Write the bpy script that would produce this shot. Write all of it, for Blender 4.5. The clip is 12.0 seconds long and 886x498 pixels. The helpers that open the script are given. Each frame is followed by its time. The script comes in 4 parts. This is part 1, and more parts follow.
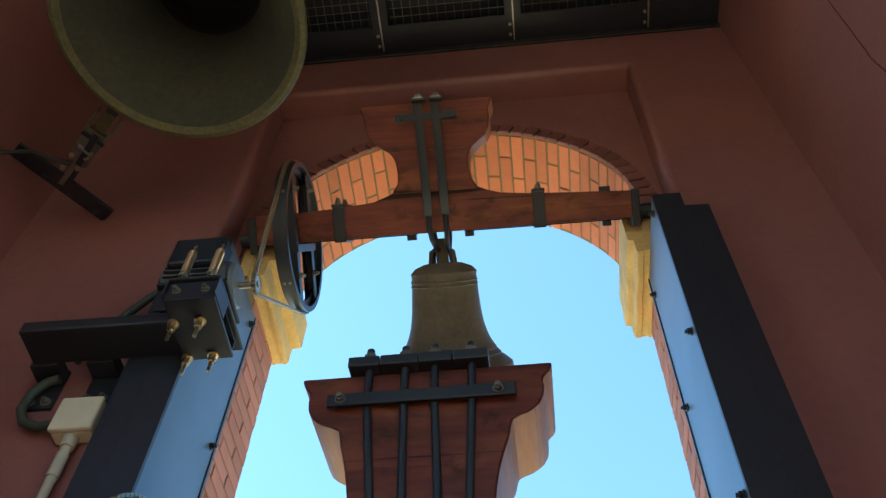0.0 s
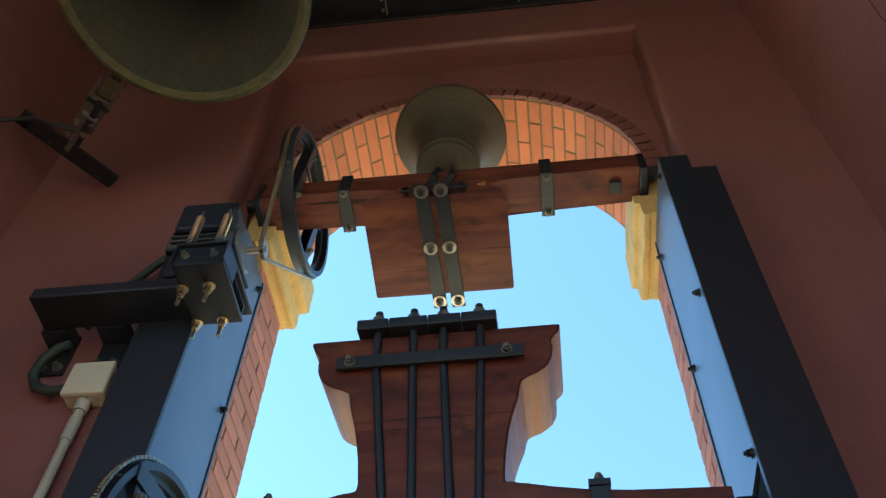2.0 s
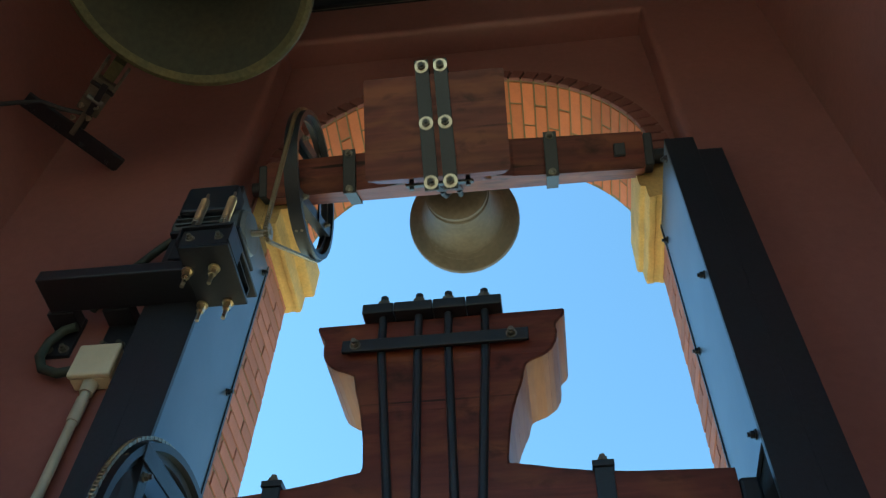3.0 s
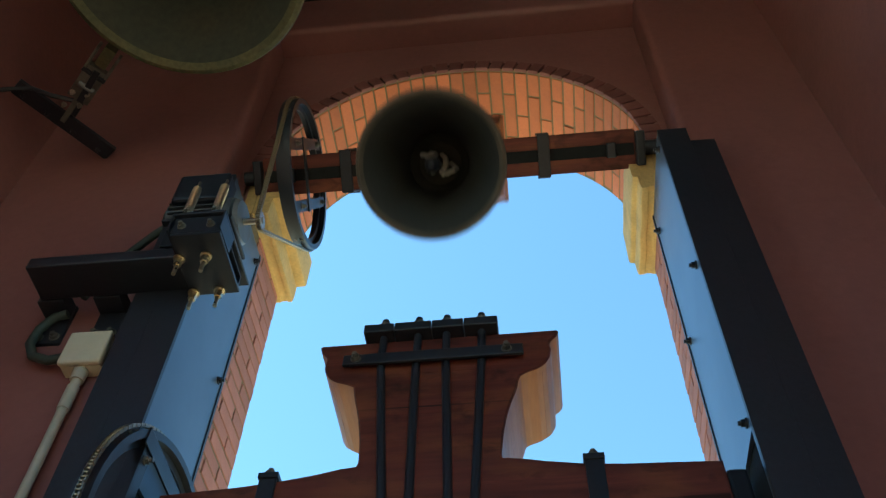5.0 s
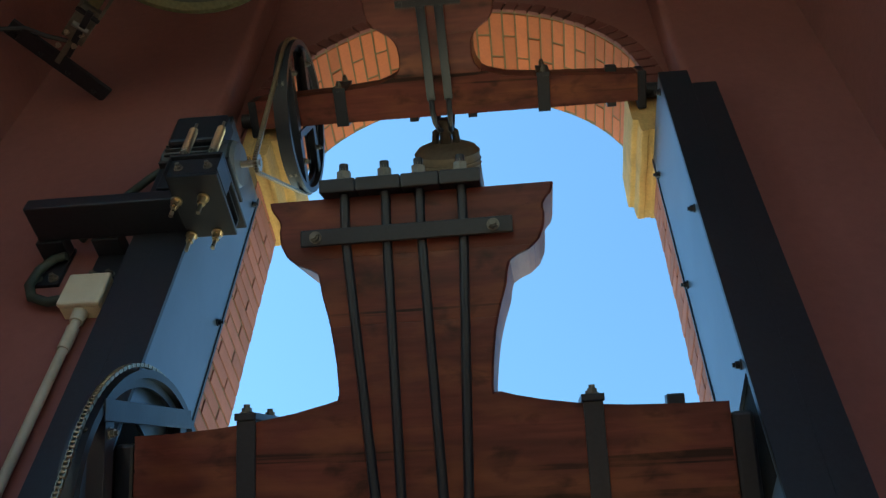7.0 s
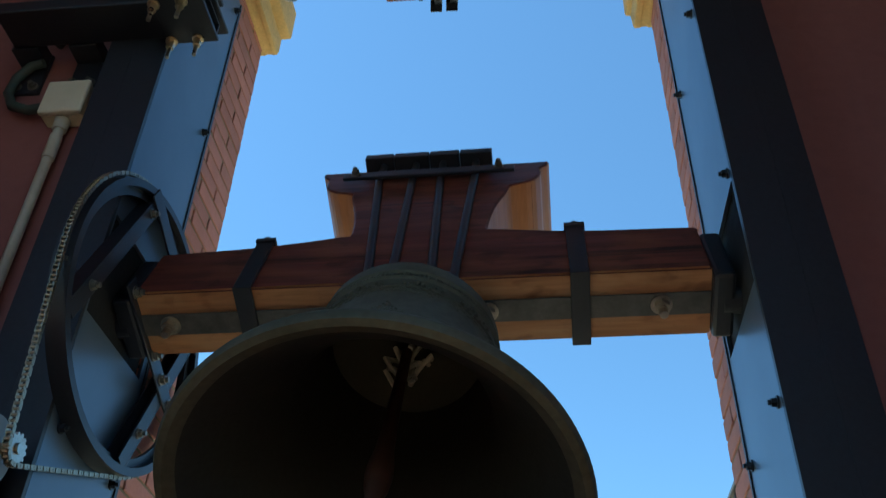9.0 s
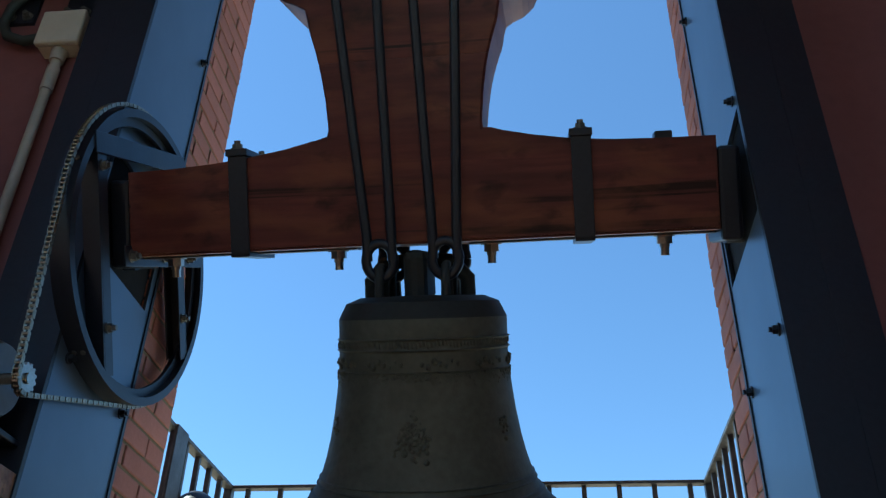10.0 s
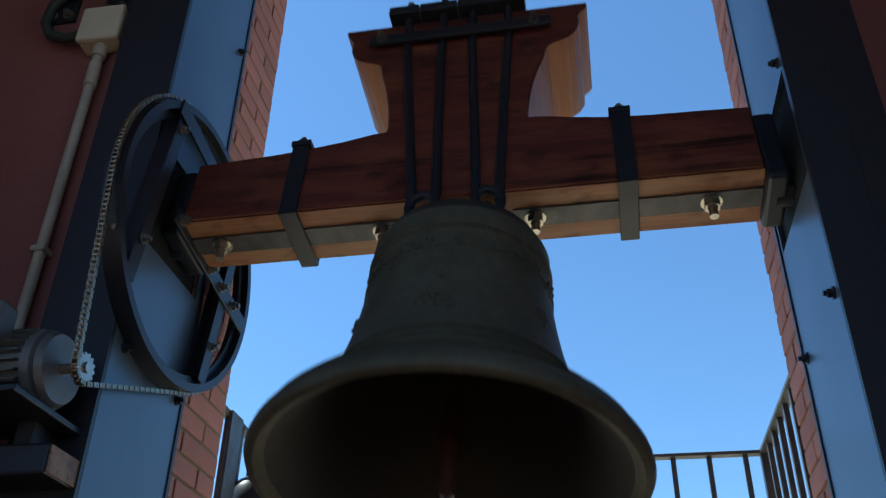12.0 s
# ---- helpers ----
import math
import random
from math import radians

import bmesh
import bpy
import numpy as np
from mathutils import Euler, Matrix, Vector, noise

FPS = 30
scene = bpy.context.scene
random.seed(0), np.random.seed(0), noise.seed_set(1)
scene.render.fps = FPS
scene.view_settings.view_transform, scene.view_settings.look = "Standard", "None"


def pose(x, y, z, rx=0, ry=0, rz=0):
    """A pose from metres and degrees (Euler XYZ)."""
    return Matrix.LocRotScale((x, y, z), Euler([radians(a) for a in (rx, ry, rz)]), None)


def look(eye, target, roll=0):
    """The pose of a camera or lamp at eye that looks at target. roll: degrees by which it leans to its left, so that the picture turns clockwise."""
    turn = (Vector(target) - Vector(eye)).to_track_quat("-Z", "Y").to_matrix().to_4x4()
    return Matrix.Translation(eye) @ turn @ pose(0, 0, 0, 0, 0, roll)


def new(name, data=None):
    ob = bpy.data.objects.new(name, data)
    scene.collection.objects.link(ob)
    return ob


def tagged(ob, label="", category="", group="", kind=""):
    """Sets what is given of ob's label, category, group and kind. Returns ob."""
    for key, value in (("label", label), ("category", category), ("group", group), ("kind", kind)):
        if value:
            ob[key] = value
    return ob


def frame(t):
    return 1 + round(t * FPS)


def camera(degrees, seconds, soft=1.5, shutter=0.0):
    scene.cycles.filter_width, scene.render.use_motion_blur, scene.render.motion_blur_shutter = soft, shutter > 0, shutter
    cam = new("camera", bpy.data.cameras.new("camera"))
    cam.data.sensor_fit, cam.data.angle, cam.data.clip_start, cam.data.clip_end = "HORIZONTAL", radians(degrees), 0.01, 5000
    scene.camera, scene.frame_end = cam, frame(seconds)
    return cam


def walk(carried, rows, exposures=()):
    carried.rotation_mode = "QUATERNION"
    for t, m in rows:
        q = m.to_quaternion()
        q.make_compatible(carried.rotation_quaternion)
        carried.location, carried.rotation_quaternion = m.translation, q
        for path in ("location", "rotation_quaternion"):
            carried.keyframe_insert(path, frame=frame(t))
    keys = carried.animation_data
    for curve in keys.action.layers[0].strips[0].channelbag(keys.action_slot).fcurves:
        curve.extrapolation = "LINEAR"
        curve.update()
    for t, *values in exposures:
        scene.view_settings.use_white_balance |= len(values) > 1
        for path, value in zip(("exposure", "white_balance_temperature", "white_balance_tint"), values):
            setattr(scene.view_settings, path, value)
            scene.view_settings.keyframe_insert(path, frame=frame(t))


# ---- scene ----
cam = camera(52.6, 12.0, soft=1.3, shutter=0.2)
PATH = [
    (0, (0.28, -2.13, 0.858), (0.121, -1.016, 2.512), 2.5),
    (0.5, (0.269, -2.132, 0.854), (0.11, -1.004, 2.498), 2.4),
    (1, (0.267, -2.124, 0.849), (0.099, -0.977, 2.479), 2.4),
    (1.5, (0.267, -2.12, 0.849), (0.094, -0.958, 2.468), 2.5),
    (2, (0.263, -2.126, 0.849), (0.093, -0.952, 2.46), 2.2),
    (2.5, (0.264, -2.123, 0.845), (0.088, -0.938, 2.447), 2.4),
    (3, (0.27, -2.116, 0.845), (0.082, -0.918, 2.436), 2.7),
    (5, (0.267, -2.105, 0.838), (0.096, -0.893, 2.42), 2.3),
    (5.5, (0.261, -2.118, 0.846), (0.093, -0.839, 2.374), 1.8),
    (6, (0.26, -2.109, 0.842), (0.088, -0.784, 2.33), 1.8),
    (6.5, (0.264, -2.1, 0.834), (0.089, -0.798, 2.342), 2.1),
    (8.5, (0.306, -2.069, 0.835), (0.11, -0.635, 2.215), 2.4),
    (9, (0.299, -2.058, 0.824), (0.105, -0.48, 2.039), 1.9),
    (9.5, (0.299, -2.053, 0.824), (0.098, -0.422, 1.964), 1.8),
    (10, (0.296, -2.052, 0.818), (0.092, -0.39, 1.912), 1.6),
    (10.5, (0.299, -2.05, 0.813), (0.069, -0.387, 1.901), 1.8),
    (11, (0.301, -2.043, 0.813), (0.05, -0.376, 1.888), 2.1),
    (11.5, (0.294, -2.048, 0.808), (0.01, -0.387, 1.885), 2.0),
    (12, (0.288, -2.045, 0.809), (-0.011, -0.375, 1.868), 1.0),
]
EXPOSURES = [(0.0, 1.76, 6470, -13), (1.5, 1.77, 6470, -12), (2.5, 1.66, 6320, -14), (3.0, 1.29, 6310, -22), (5.0, 1.45, 6230, -18), (5.6, 1.31, 6230, -18), (6.5, 1.31, 6280, -17), (8.5, 0.98, 5950, -18), (9.5, 0.67, 5650, -10), (12.0, 0.54, 5600, -5)]
walk(cam, [(t, look(eye, target, roll)) for t, eye, target, roll in PATH], EXPOSURES)

# ---- light ----
SUN_EL, SUN_AZ = radians(58), radians(-89)      # azimuth from +y, negative towards -x
world = bpy.data.worlds.new("sky")
scene.world = world
world.use_nodes = True
wn = world.node_tree
sky = wn.nodes.new("ShaderNodeTexSky")
sky.sky_type, sky.sun_disc = "NISHITA", False
sky.sun_elevation, sky.sun_rotation = SUN_EL, SUN_AZ
sky.altitude, sky.air_density, sky.dust_density, sky.ozone_density = 600, 1.0, 0.1, 5.0
wn.links.new(sky.outputs[0], wn.nodes["Background"].inputs[0])
wn.nodes["Background"].inputs[1].default_value = 0.15
sun_dir = Vector((math.sin(SUN_AZ) * math.cos(SUN_EL), math.cos(SUN_AZ) * math.cos(SUN_EL), math.sin(SUN_EL)))
sun = new("sun", bpy.data.lights.new("sun", "SUN"))
sun.data.energy, sun.data.angle, sun.data.color = 5.0, radians(0.5), (1.0, 0.93, 0.82)
sun.matrix_world = look(sun_dir * 30, (0, 0, 0))


# ---- materials ----
def material(name, colour, rough=0.6, metal=0.0, vary=0.25, scale=6.0, fine=60.0, bump=0.15, stretch=(1, 1, 1), stain=None, stain_amount=0.3, by_object=0.0, rough_vary=0.12, coat=0.0):
    """Paint, stone or metal: two scales of colour change, a second tone in patches, fine relief."""
    m = bpy.data.materials.new(name)
    m.use_nodes = True
    nt, bsdf = m.node_tree, m.node_tree.nodes["Principled BSDF"]
    node, link = nt.nodes.new, nt.links.new
    co, mp = node("ShaderNodeTexCoord"), node("ShaderNodeMapping")
    mp.inputs["Scale"].default_value = stretch
    link(co.outputs["Object"], mp.inputs[0])
    big, small = node("ShaderNodeTexNoise"), node("ShaderNodeTexNoise")
    big.inputs["Scale"].default_value, big.inputs["Detail"].default_value = scale, 6
    small.inputs["Scale"].default_value, small.inputs["Detail"].default_value = fine, 4
    link(mp.outputs[0], big.inputs["Vector"]), link(mp.outputs[0], small.inputs["Vector"])
    mix = node("ShaderNodeMix")
    mix.data_type, mix.blend_type = "RGBA", "MIX"
    ramp = node("ShaderNodeValToRGB")
    ramp.color_ramp.elements[0].position, ramp.color_ramp.elements[1].position = 0.42, 0.72
    link(big.outputs[0], ramp.inputs[0])
    amount = node("ShaderNodeMath")
    amount.operation = "MULTIPLY"
    amount.inputs[1].default_value = stain_amount
    link(ramp.outputs[0], amount.inputs[0]), link(amount.outputs[0], mix.inputs[0])
    mix.inputs[6].default_value = (*colour, 1)
    mix.inputs[7].default_value = (*(stain or [c * 0.55 for c in colour]), 1)
    hsv, val = node("ShaderNodeHueSaturation"), node("ShaderNodeMapRange")
    val.inputs[3].default_value, val.inputs[4].default_value = 1 - vary, 1 + vary
    link(small.outputs[0], val.inputs[0])
    out = val.outputs[0]
    if by_object:
        info, ob, mul = node("ShaderNodeObjectInfo"), node("ShaderNodeMapRange"), node("ShaderNodeMath")
        ob.inputs[3].default_value, ob.inputs[4].default_value = 1 - by_object, 1 + by_object
        mul.operation = "MULTIPLY"
        link(info.outputs["Random"], ob.inputs[0]), link(ob.outputs[0], mul.inputs[0]), link(out, mul.inputs[1])
        out = mul.outputs[0]
    link(mix.outputs[2], hsv.inputs["Color"]), link(out, hsv.inputs["Value"]), link(hsv.outputs[0], bsdf.inputs["Base Color"])
    rr = node("ShaderNodeMapRange")
    rr.inputs[3].default_value, rr.inputs[4].default_value = max(0.02, rough - rough_vary), min(1, rough + rough_vary)
    link(big.outputs[0], rr.inputs[0]), link(rr.outputs[0], bsdf.inputs["Roughness"])
    bsdf.inputs["Metallic"].default_value = metal
    if coat:
        bsdf.inputs["Coat Weight"].default_value, bsdf.inputs["Coat Roughness"].default_value = coat, 0.25
    if bump:
        add, bp = node("ShaderNodeMath"), node("ShaderNodeBump")
        add.operation = "MULTIPLY_ADD"
        add.inputs[1].default_value = 0.4
        link(small.outputs[0], add.inputs[0]), link(big.outputs[0], add.inputs[2]), link(add.outputs[0], bp.inputs["Height"])
        bp.inputs["Strength"].default_value, bp.inputs["Distance"].default_value = bump, 0.01
        link(bp.outputs[0], bsdf.inputs["Normal"])
    return m


PAINT_RED = material("red_brown_limewash", (0.265, 0.110, 0.104), 0.42, vary=0.12, scale=1.6, fine=34, bump=0.16, stain=(0.190, 0.082, 0.084), stain_amount=0.65)
MORTAR = material("brick_mortar", (0.21, 0.155, 0.085), 0.95, vary=0.3, scale=9, fine=120, bump=0.4)
BRICK = material("red_brick", (0.53, 0.172, 0.080), 0.85, vary=0.16, scale=14, fine=150, bump=0.3, stain=(0.38, 0.15, 0.10), by_object=0.20)
BRICK_JAMB = material("weathered_pink_brick", (0.40, 0.165, 0.125), 0.85, vary=0.16, scale=14, fine=150, bump=0.3, stain=(0.30, 0.14, 0.11), by_object=0.14)
BRICK_PAINTED = material("painted_brick", (0.225, 0.088, 0.082), 0.75, vary=0.15, scale=12, fine=90, bump=0.3, by_object=0.15)
STONE = material("ochre_stone", (0.66, 0.45, 0.18), 0.9, vary=0.22, scale=8, fine=80, bump=0.6, stain=(0.33, 0.25, 0.13), stain_amount=0.55)
STEEL_BLACK = material("black_painted_steel", (0.0135, 0.0170, 0.0265), 0.42, vary=0.3, scale=7, fine=90, bump=0.06, stain=(0.022, 0.023, 0.026))
STEEL_PLATE = material("grey_blue_steel_plate", (0.112, 0.150, 0.198), 0.34, metal=0.4, vary=0.03, scale=3, fine=30, bump=0.0, stain=(0.088, 0.120, 0.158), stain_amount=0.8, rough_vary=0.03)
CHAIN_STEEL = material("oiled_chain_steel", (0.33, 0.28, 0.20), 0.33, metal=1.0, vary=0.3, scale=30, fine=200, bump=0.1, stain=(0.2, 0.15, 0.1))
MOTOR_DARK = material("dark_grey_cast_motor", (0.07, 0.08, 0.09), 0.5, metal=0.2, vary=0.15, scale=12, fine=90, bump=0.12)
STEEL_BARE = material("zinc_plated_steel", (0.46, 0.43, 0.37), 0.35, metal=1.0, vary=0.25, scale=30, fine=200, bump=0.1, stain=(0.35, 0.27, 0.18))
THREAD = material("bright_plated_thread", (0.62, 0.54, 0.39), 0.30, metal=1.0, vary=0.2, scale=30, fine=260, bump=0.2, stain=(0.42, 0.34, 0.22))


def wood(name, colour, streak, worn):
    """Old varnished timber: long streaks, dark drying cracks, patches where the varnish is gone."""
    m = material(name, colour, 0.50, vary=0.5, scale=3.0, fine=12, bump=0.12, stretch=(0.7, 9, 9), stain=streak, stain_amount=0.8, by_object=0.10, coat=0.06)
    nt = m.node_tree
    node, link = nt.nodes.new, nt.links.new
    bsdf = nt.nodes["Principled BSDF"]
    bsdf.inputs["Specular IOR Level"].default_value = 0.28
    co = next(n for n in nt.nodes if n.type == "TEX_COORD")
    was = bsdf.inputs["Base Color"].links[0].from_socket
    for stretch, scale, lo, hi, tone, power in (((0.35, 14, 14), 2.2, 0.61, 0.655, [c * 0.25 for c in streak], 0.9), ((1.2, 4, 4), 2.6, 0.48, 0.68, worn, 0.75), ((2.2, 4, 4), 4.0, 0.56, 0.72, [c * 0.5 for c in streak], 0.75)):
        mp, tex, ramp, mul, mix = node("ShaderNodeMapping"), node("ShaderNodeTexNoise"), node("ShaderNodeMapRange"), node("ShaderNodeMath"), node("ShaderNodeMix")
        mp.inputs["Scale"].default_value = stretch
        tex.inputs["Scale"].default_value, tex.inputs["Detail"].default_value = scale, 8
        tex.inputs["Distortion"].default_value = 0.3
        ramp.inputs[1].default_value, ramp.inputs[2].default_value = lo, hi
        mul.operation = "MULTIPLY"
        mul.inputs[1].default_value = power
        mix.data_type = "RGBA"
        link(co.outputs["Object"], mp.inputs[0]), link(mp.outputs[0], tex.inputs["Vector"]), link(tex.outputs[0], ramp.inputs[0])
        link(ramp.outputs[0], mul.inputs[0]), link(mul.outputs[0], mix.inputs[0]), link(was, mix.inputs[6])
        mix.inputs[7].default_value = (*tone, 1)
        was = mix.outputs[2]
    link(was, bsdf.inputs["Base Color"])
    return m


WOOD = wood("varnished_hardwood", (0.122, 0.031, 0.024), (0.042, 0.012, 0.010), (0.215, 0.070, 0.034))
WOOD_PALE = wood("pale_hardwood", (0.33, 0.158, 0.076), (0.19, 0.076, 0.036), (0.43, 0.26, 0.14))
# side faces of the yoke boards, paler than their fronts
WOOD_SIDE = material("pale_hardwood_side", (0.320, 0.118, 0.038), 0.55, vary=0.25, scale=3.5, fine=22, bump=0.1, stretch=(5, 0.8, 5), stain=(0.200, 0.068, 0.025), stain_amount=0.7, coat=0.05)
WOOD_DARK = material("old_dark_hardwood", (0.06, 0.022, 0.014), 0.5, vary=0.3, scale=3.5, fine=14, bump=0.15, stretch=(0.7, 9, 9), stain_amount=0.6)
BRONZE_BROWN = material("brown_bronze", (0.105, 0.083, 0.060), 0.66, metal=0.25, vary=0.34, scale=5, fine=55, bump=0.2, stain=(0.062, 0.052, 0.040), stain_amount=0.8)
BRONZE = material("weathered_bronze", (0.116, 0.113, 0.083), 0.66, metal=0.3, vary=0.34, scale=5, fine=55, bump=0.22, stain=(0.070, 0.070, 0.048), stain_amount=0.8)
# dark crown castings, and shade painted inside two bells and on a shoulder
BRONZE_DARK = material("dark_bronze_and_shade", (0.032, 0.034, 0.032), 0.7, metal=0.3, vary=0.25, scale=6, fine=70, bump=0.15, stain=(0.034, 0.035, 0.027), stain_amount=0.6)
BRONZE_INNER = material("shaded_green_bronze", (0.040, 0.044, 0.034), 0.75, metal=0.3, vary=0.35, scale=5, fine=40, bump=0.2, stain=(0.070, 0.058, 0.036), stain_amount=0.6)
STEEL_WORN = material("worn_grey_steel", (0.19, 0.18, 0.155), 0.5, metal=0.5, vary=0.3, scale=16, fine=90, bump=0.15, stain=(0.05, 0.045, 0.04), stain_amount=0.6)
BRONZE_GREEN = material("green_bronze", (0.088, 0.086, 0.047), 0.62, metal=0.4, vary=0.45, scale=9, fine=60, bump=0.35, stain=(0.17, 0.14, 0.062), stain_amount=0.6)
RAIL_IRON = material("weathered_grey_iron", (0.085, 0.085, 0.085), 0.45, metal=0.3, vary=0.3, scale=14, fine=90, bump=0.15, stain=(0.03, 0.03, 0.032), stain_amount=0.7)
# matte black of a gudgeon plate; also paints shade in slots and a bell
BLACK_AND_SHADE = material("matte_black_and_shade", (0.005, 0.005, 0.006), 0.97, vary=0.3, scale=12, fine=80, bump=0.3, rough_vary=0.02)
PLASTIC = material("ivory_plastic", (0.62, 0.58, 0.47), 0.45, vary=0.05, scale=10, fine=60, bump=0.03, stain=(0.5, 0.45, 0.34))
CONDUIT = material("grey_plastic_conduit", (0.46, 0.44, 0.38), 0.5, vary=0.08, scale=9, fine=60, bump=0.05, stain=(0.3, 0.27, 0.22), stain_amount=0.5)
HOSE = material("dark_green_hose", (0.035, 0.05, 0.045), 0.6, vary=0.2, bump=0.1)
MOTOR_GREY = material("grey_cast_aluminium", (0.17, 0.18, 0.19), 0.5, metal=0.4, vary=0.12, scale=12, fine=90, bump=0.12, stain=(0.16, 0.16, 0.16))
ROPE = material("grey_rope", (0.50, 0.47, 0.42), 0.9, vary=0.3, scale=40, fine=200, bump=0.5)
FLOOR_TILE = material("terracotta_floor", (0.62, 0.40, 0.24), 0.8, vary=0.15, scale=5, fine=60, bump=0.2)
# for the unseen balcony floor, made pale to throw light up into the arch
BALCONY_STONE = material("pale_bounce_paving", (0.78, 0.64, 0.47), 0.85, vary=0.12, scale=5, fine=60, bump=0.2)
GROUND = material("dry_ground", (0.44, 0.36, 0.25), 0.95, vary=0.3, scale=0.02, fine=0.4, bump=0.2)


# ---- mesh helpers ----
def box(bm, x0, x1, y0, y1, z0, z1, bev=0.0):
    made = bmesh.ops.create_cube(bm, size=1)["verts"]
    for v in made:
        v.co = Vector(((x0 + x1) / 2 + v.co.x * (x1 - x0), (y0 + y1) / 2 + v.co.y * (y1 - y0), (z0 + z1) / 2 + v.co.z * (z1 - z0)))
    if bev:
        bmesh.ops.bevel(bm, geom=list({e for v in made for e in v.link_edges}), offset=bev, segments=2, affect="EDGES", profile=0.5)
    return bm


def rod(bm, a, b, r, r2=None, n=12, caps=True):
    """A round bar from a to b."""
    a, b = Vector(a), Vector(b)
    made = bmesh.ops.create_cone(bm, cap_ends=caps, segments=n, radius1=r, radius2=r if r2 is None else r2, depth=(b - a).length)["verts"]
    bmesh.ops.transform(bm, matrix=Matrix.Translation((a + b) / 2) @ (b - a).to_track_quat("Z", "Y").to_matrix().to_4x4(), verts=made)
    return bm


def lathe(bm, profile, n=64, m=Matrix(), inner=None):
    """Turns (radius, height) round z; closed where a radius is 0."""
    rings = [[bm.verts.new(m @ Vector((r * math.cos(2 * math.pi * k / n), r * math.sin(2 * math.pi * k / n), z))) for k in range(n if r > 1e-6 else 1)] for r, z in profile]
    for i, (p, q) in enumerate(zip(rings, rings[1:])):
        for k in range(n):
            f = [p[k % len(p)], p[(k + 1) % len(p)], q[(k + 1) % len(q)], q[k % len(q)]]
            f = list(dict.fromkeys(f))
            if len(f) > 2:
                bm.faces.new(f).material_index = 1 if inner is not None and i >= inner else 0
    return bm


def ring(bm, c, axis, r0, r1, w, n=64):
    """A flat hoop round the x axis at c: inner and outer radius, width along x."""
    cx, cy, cz = c
    loops = []
    for r, s in ((r0, -1), (r1, -1), (r1, 1), (r0, 1)):
        loops.append([bm.verts.new((cx + s * w / 2, cy + r * math.cos(2 * math.pi * k / n), cz + r * math.sin(2 * math.pi * k / n))) for k in range(n)])
    for i in range(4):
        p, q = loops[i], loops[(i + 1) % 4]
        for k in range(n):
            bm.faces.new((p[k], p[(k + 1) % n], q[(k + 1) % n], q[k]))
    return bm


def prism(bm, pts, y0, y1):
    """A polygon in the x-z plane, drawn out along y."""
    a = [bm.verts.new((x, y0, z)) for x, z in pts]
    b = [bm.verts.new((x, y1, z)) for x, z in pts]
    bm.faces.new(a), bm.faces.new(b[::-1])
    for i in range(len(pts)):
        j = (i + 1) % len(pts)
        bm.faces.new((a[j], a[i], b[i], b[j]))
    return bm


def tube(bm, pts, r, n=8):
    """A bent round bar through the points."""
    pts = [Vector(p) for p in pts]
    loops = []
    for i, p in enumerate(pts):
        d = (pts[min(i + 1, len(pts) - 1)] - pts[max(i - 1, 0)]).normalized()
        u = d.orthogonal().normalized() if not loops else (u - d * u.dot(d)).normalized()
        v = d.cross(u)
        loops.append([bm.verts.new(p + r * (u * math.cos(2 * math.pi * k / n) + v * math.sin(2 * math.pi * k / n))) for k in range(n)])
    for p, q in zip(loops, loops[1:]):
        for k in range(n):
            bm.faces.new((p[k], p[(k + 1) % n], q[(k + 1) % n], q[k]))
    bm.faces.new(loops[0][::-1]), bm.faces.new(loops[-1])
    return bm


def mesh_of(name, bm, mats, smooth=False):
    bmesh.ops.recalc_face_normals(bm, faces=bm.faces)
    me = bpy.data.meshes.new(name)
    bm.to_mesh(me)
    bm.free()
    for m in mats if isinstance(mats, (list, tuple)) else [mats]:
        me.materials.append(m)
    if smooth:
        me.shade_smooth()
        me.set_sharp_from_angle(angle=radians(38))
    return me


def part(name, bm, mats, parent, label="", smooth=False):
    """One mesh object under a thing or a part, in the thing's own space."""
    ob = new(name, mesh_of(name, bm, mats, smooth))
    ob.parent = parent
    return tagged(ob, label)


def thing(name, label, category, at=(0, 0, 0), group="", kind=""):
    ob = new(name)
    ob.empty_display_size = 0.1
    ob.matrix_world = Matrix.Translation(at)
    return tagged(ob, label, category, group, kind)


def single(name, bm, mats, label, category, group="", kind="", smooth=False):
    return tagged(new(name, mesh_of(name, bm, mats, smooth)), label, category, group, kind)


def B():
    return bmesh.new()


# ---- the belfry ----
JX, R, ZC = 0.81, 0.81, 4.09            # jambs, arch radius, height of its centre
YW, YI, YO = -0.25, -0.10, 0.41         # inner wall face, back of the recess, outer face
YJ = {-1: 0.362, 1: 0.320}               # outer ends of the brick jambs
SILL, FLOOR, CEIL = 0.95, -0.75, 5.66
RX0, RX1, RZ = -0.91, 0.925, 5.22       # recess
XL, XR, YB = -1.80, 1.48, -4.30         # room
CX = 0.01
NARC = 40
RV = R + 0.070                          # where the plaster laps over the ring of bricks


def arch(r, n=NARC):
    return [(CX + r * math.cos(math.pi * k / n), ZC + r * math.sin(math.pi * k / n)) for k in range(n + 1)]


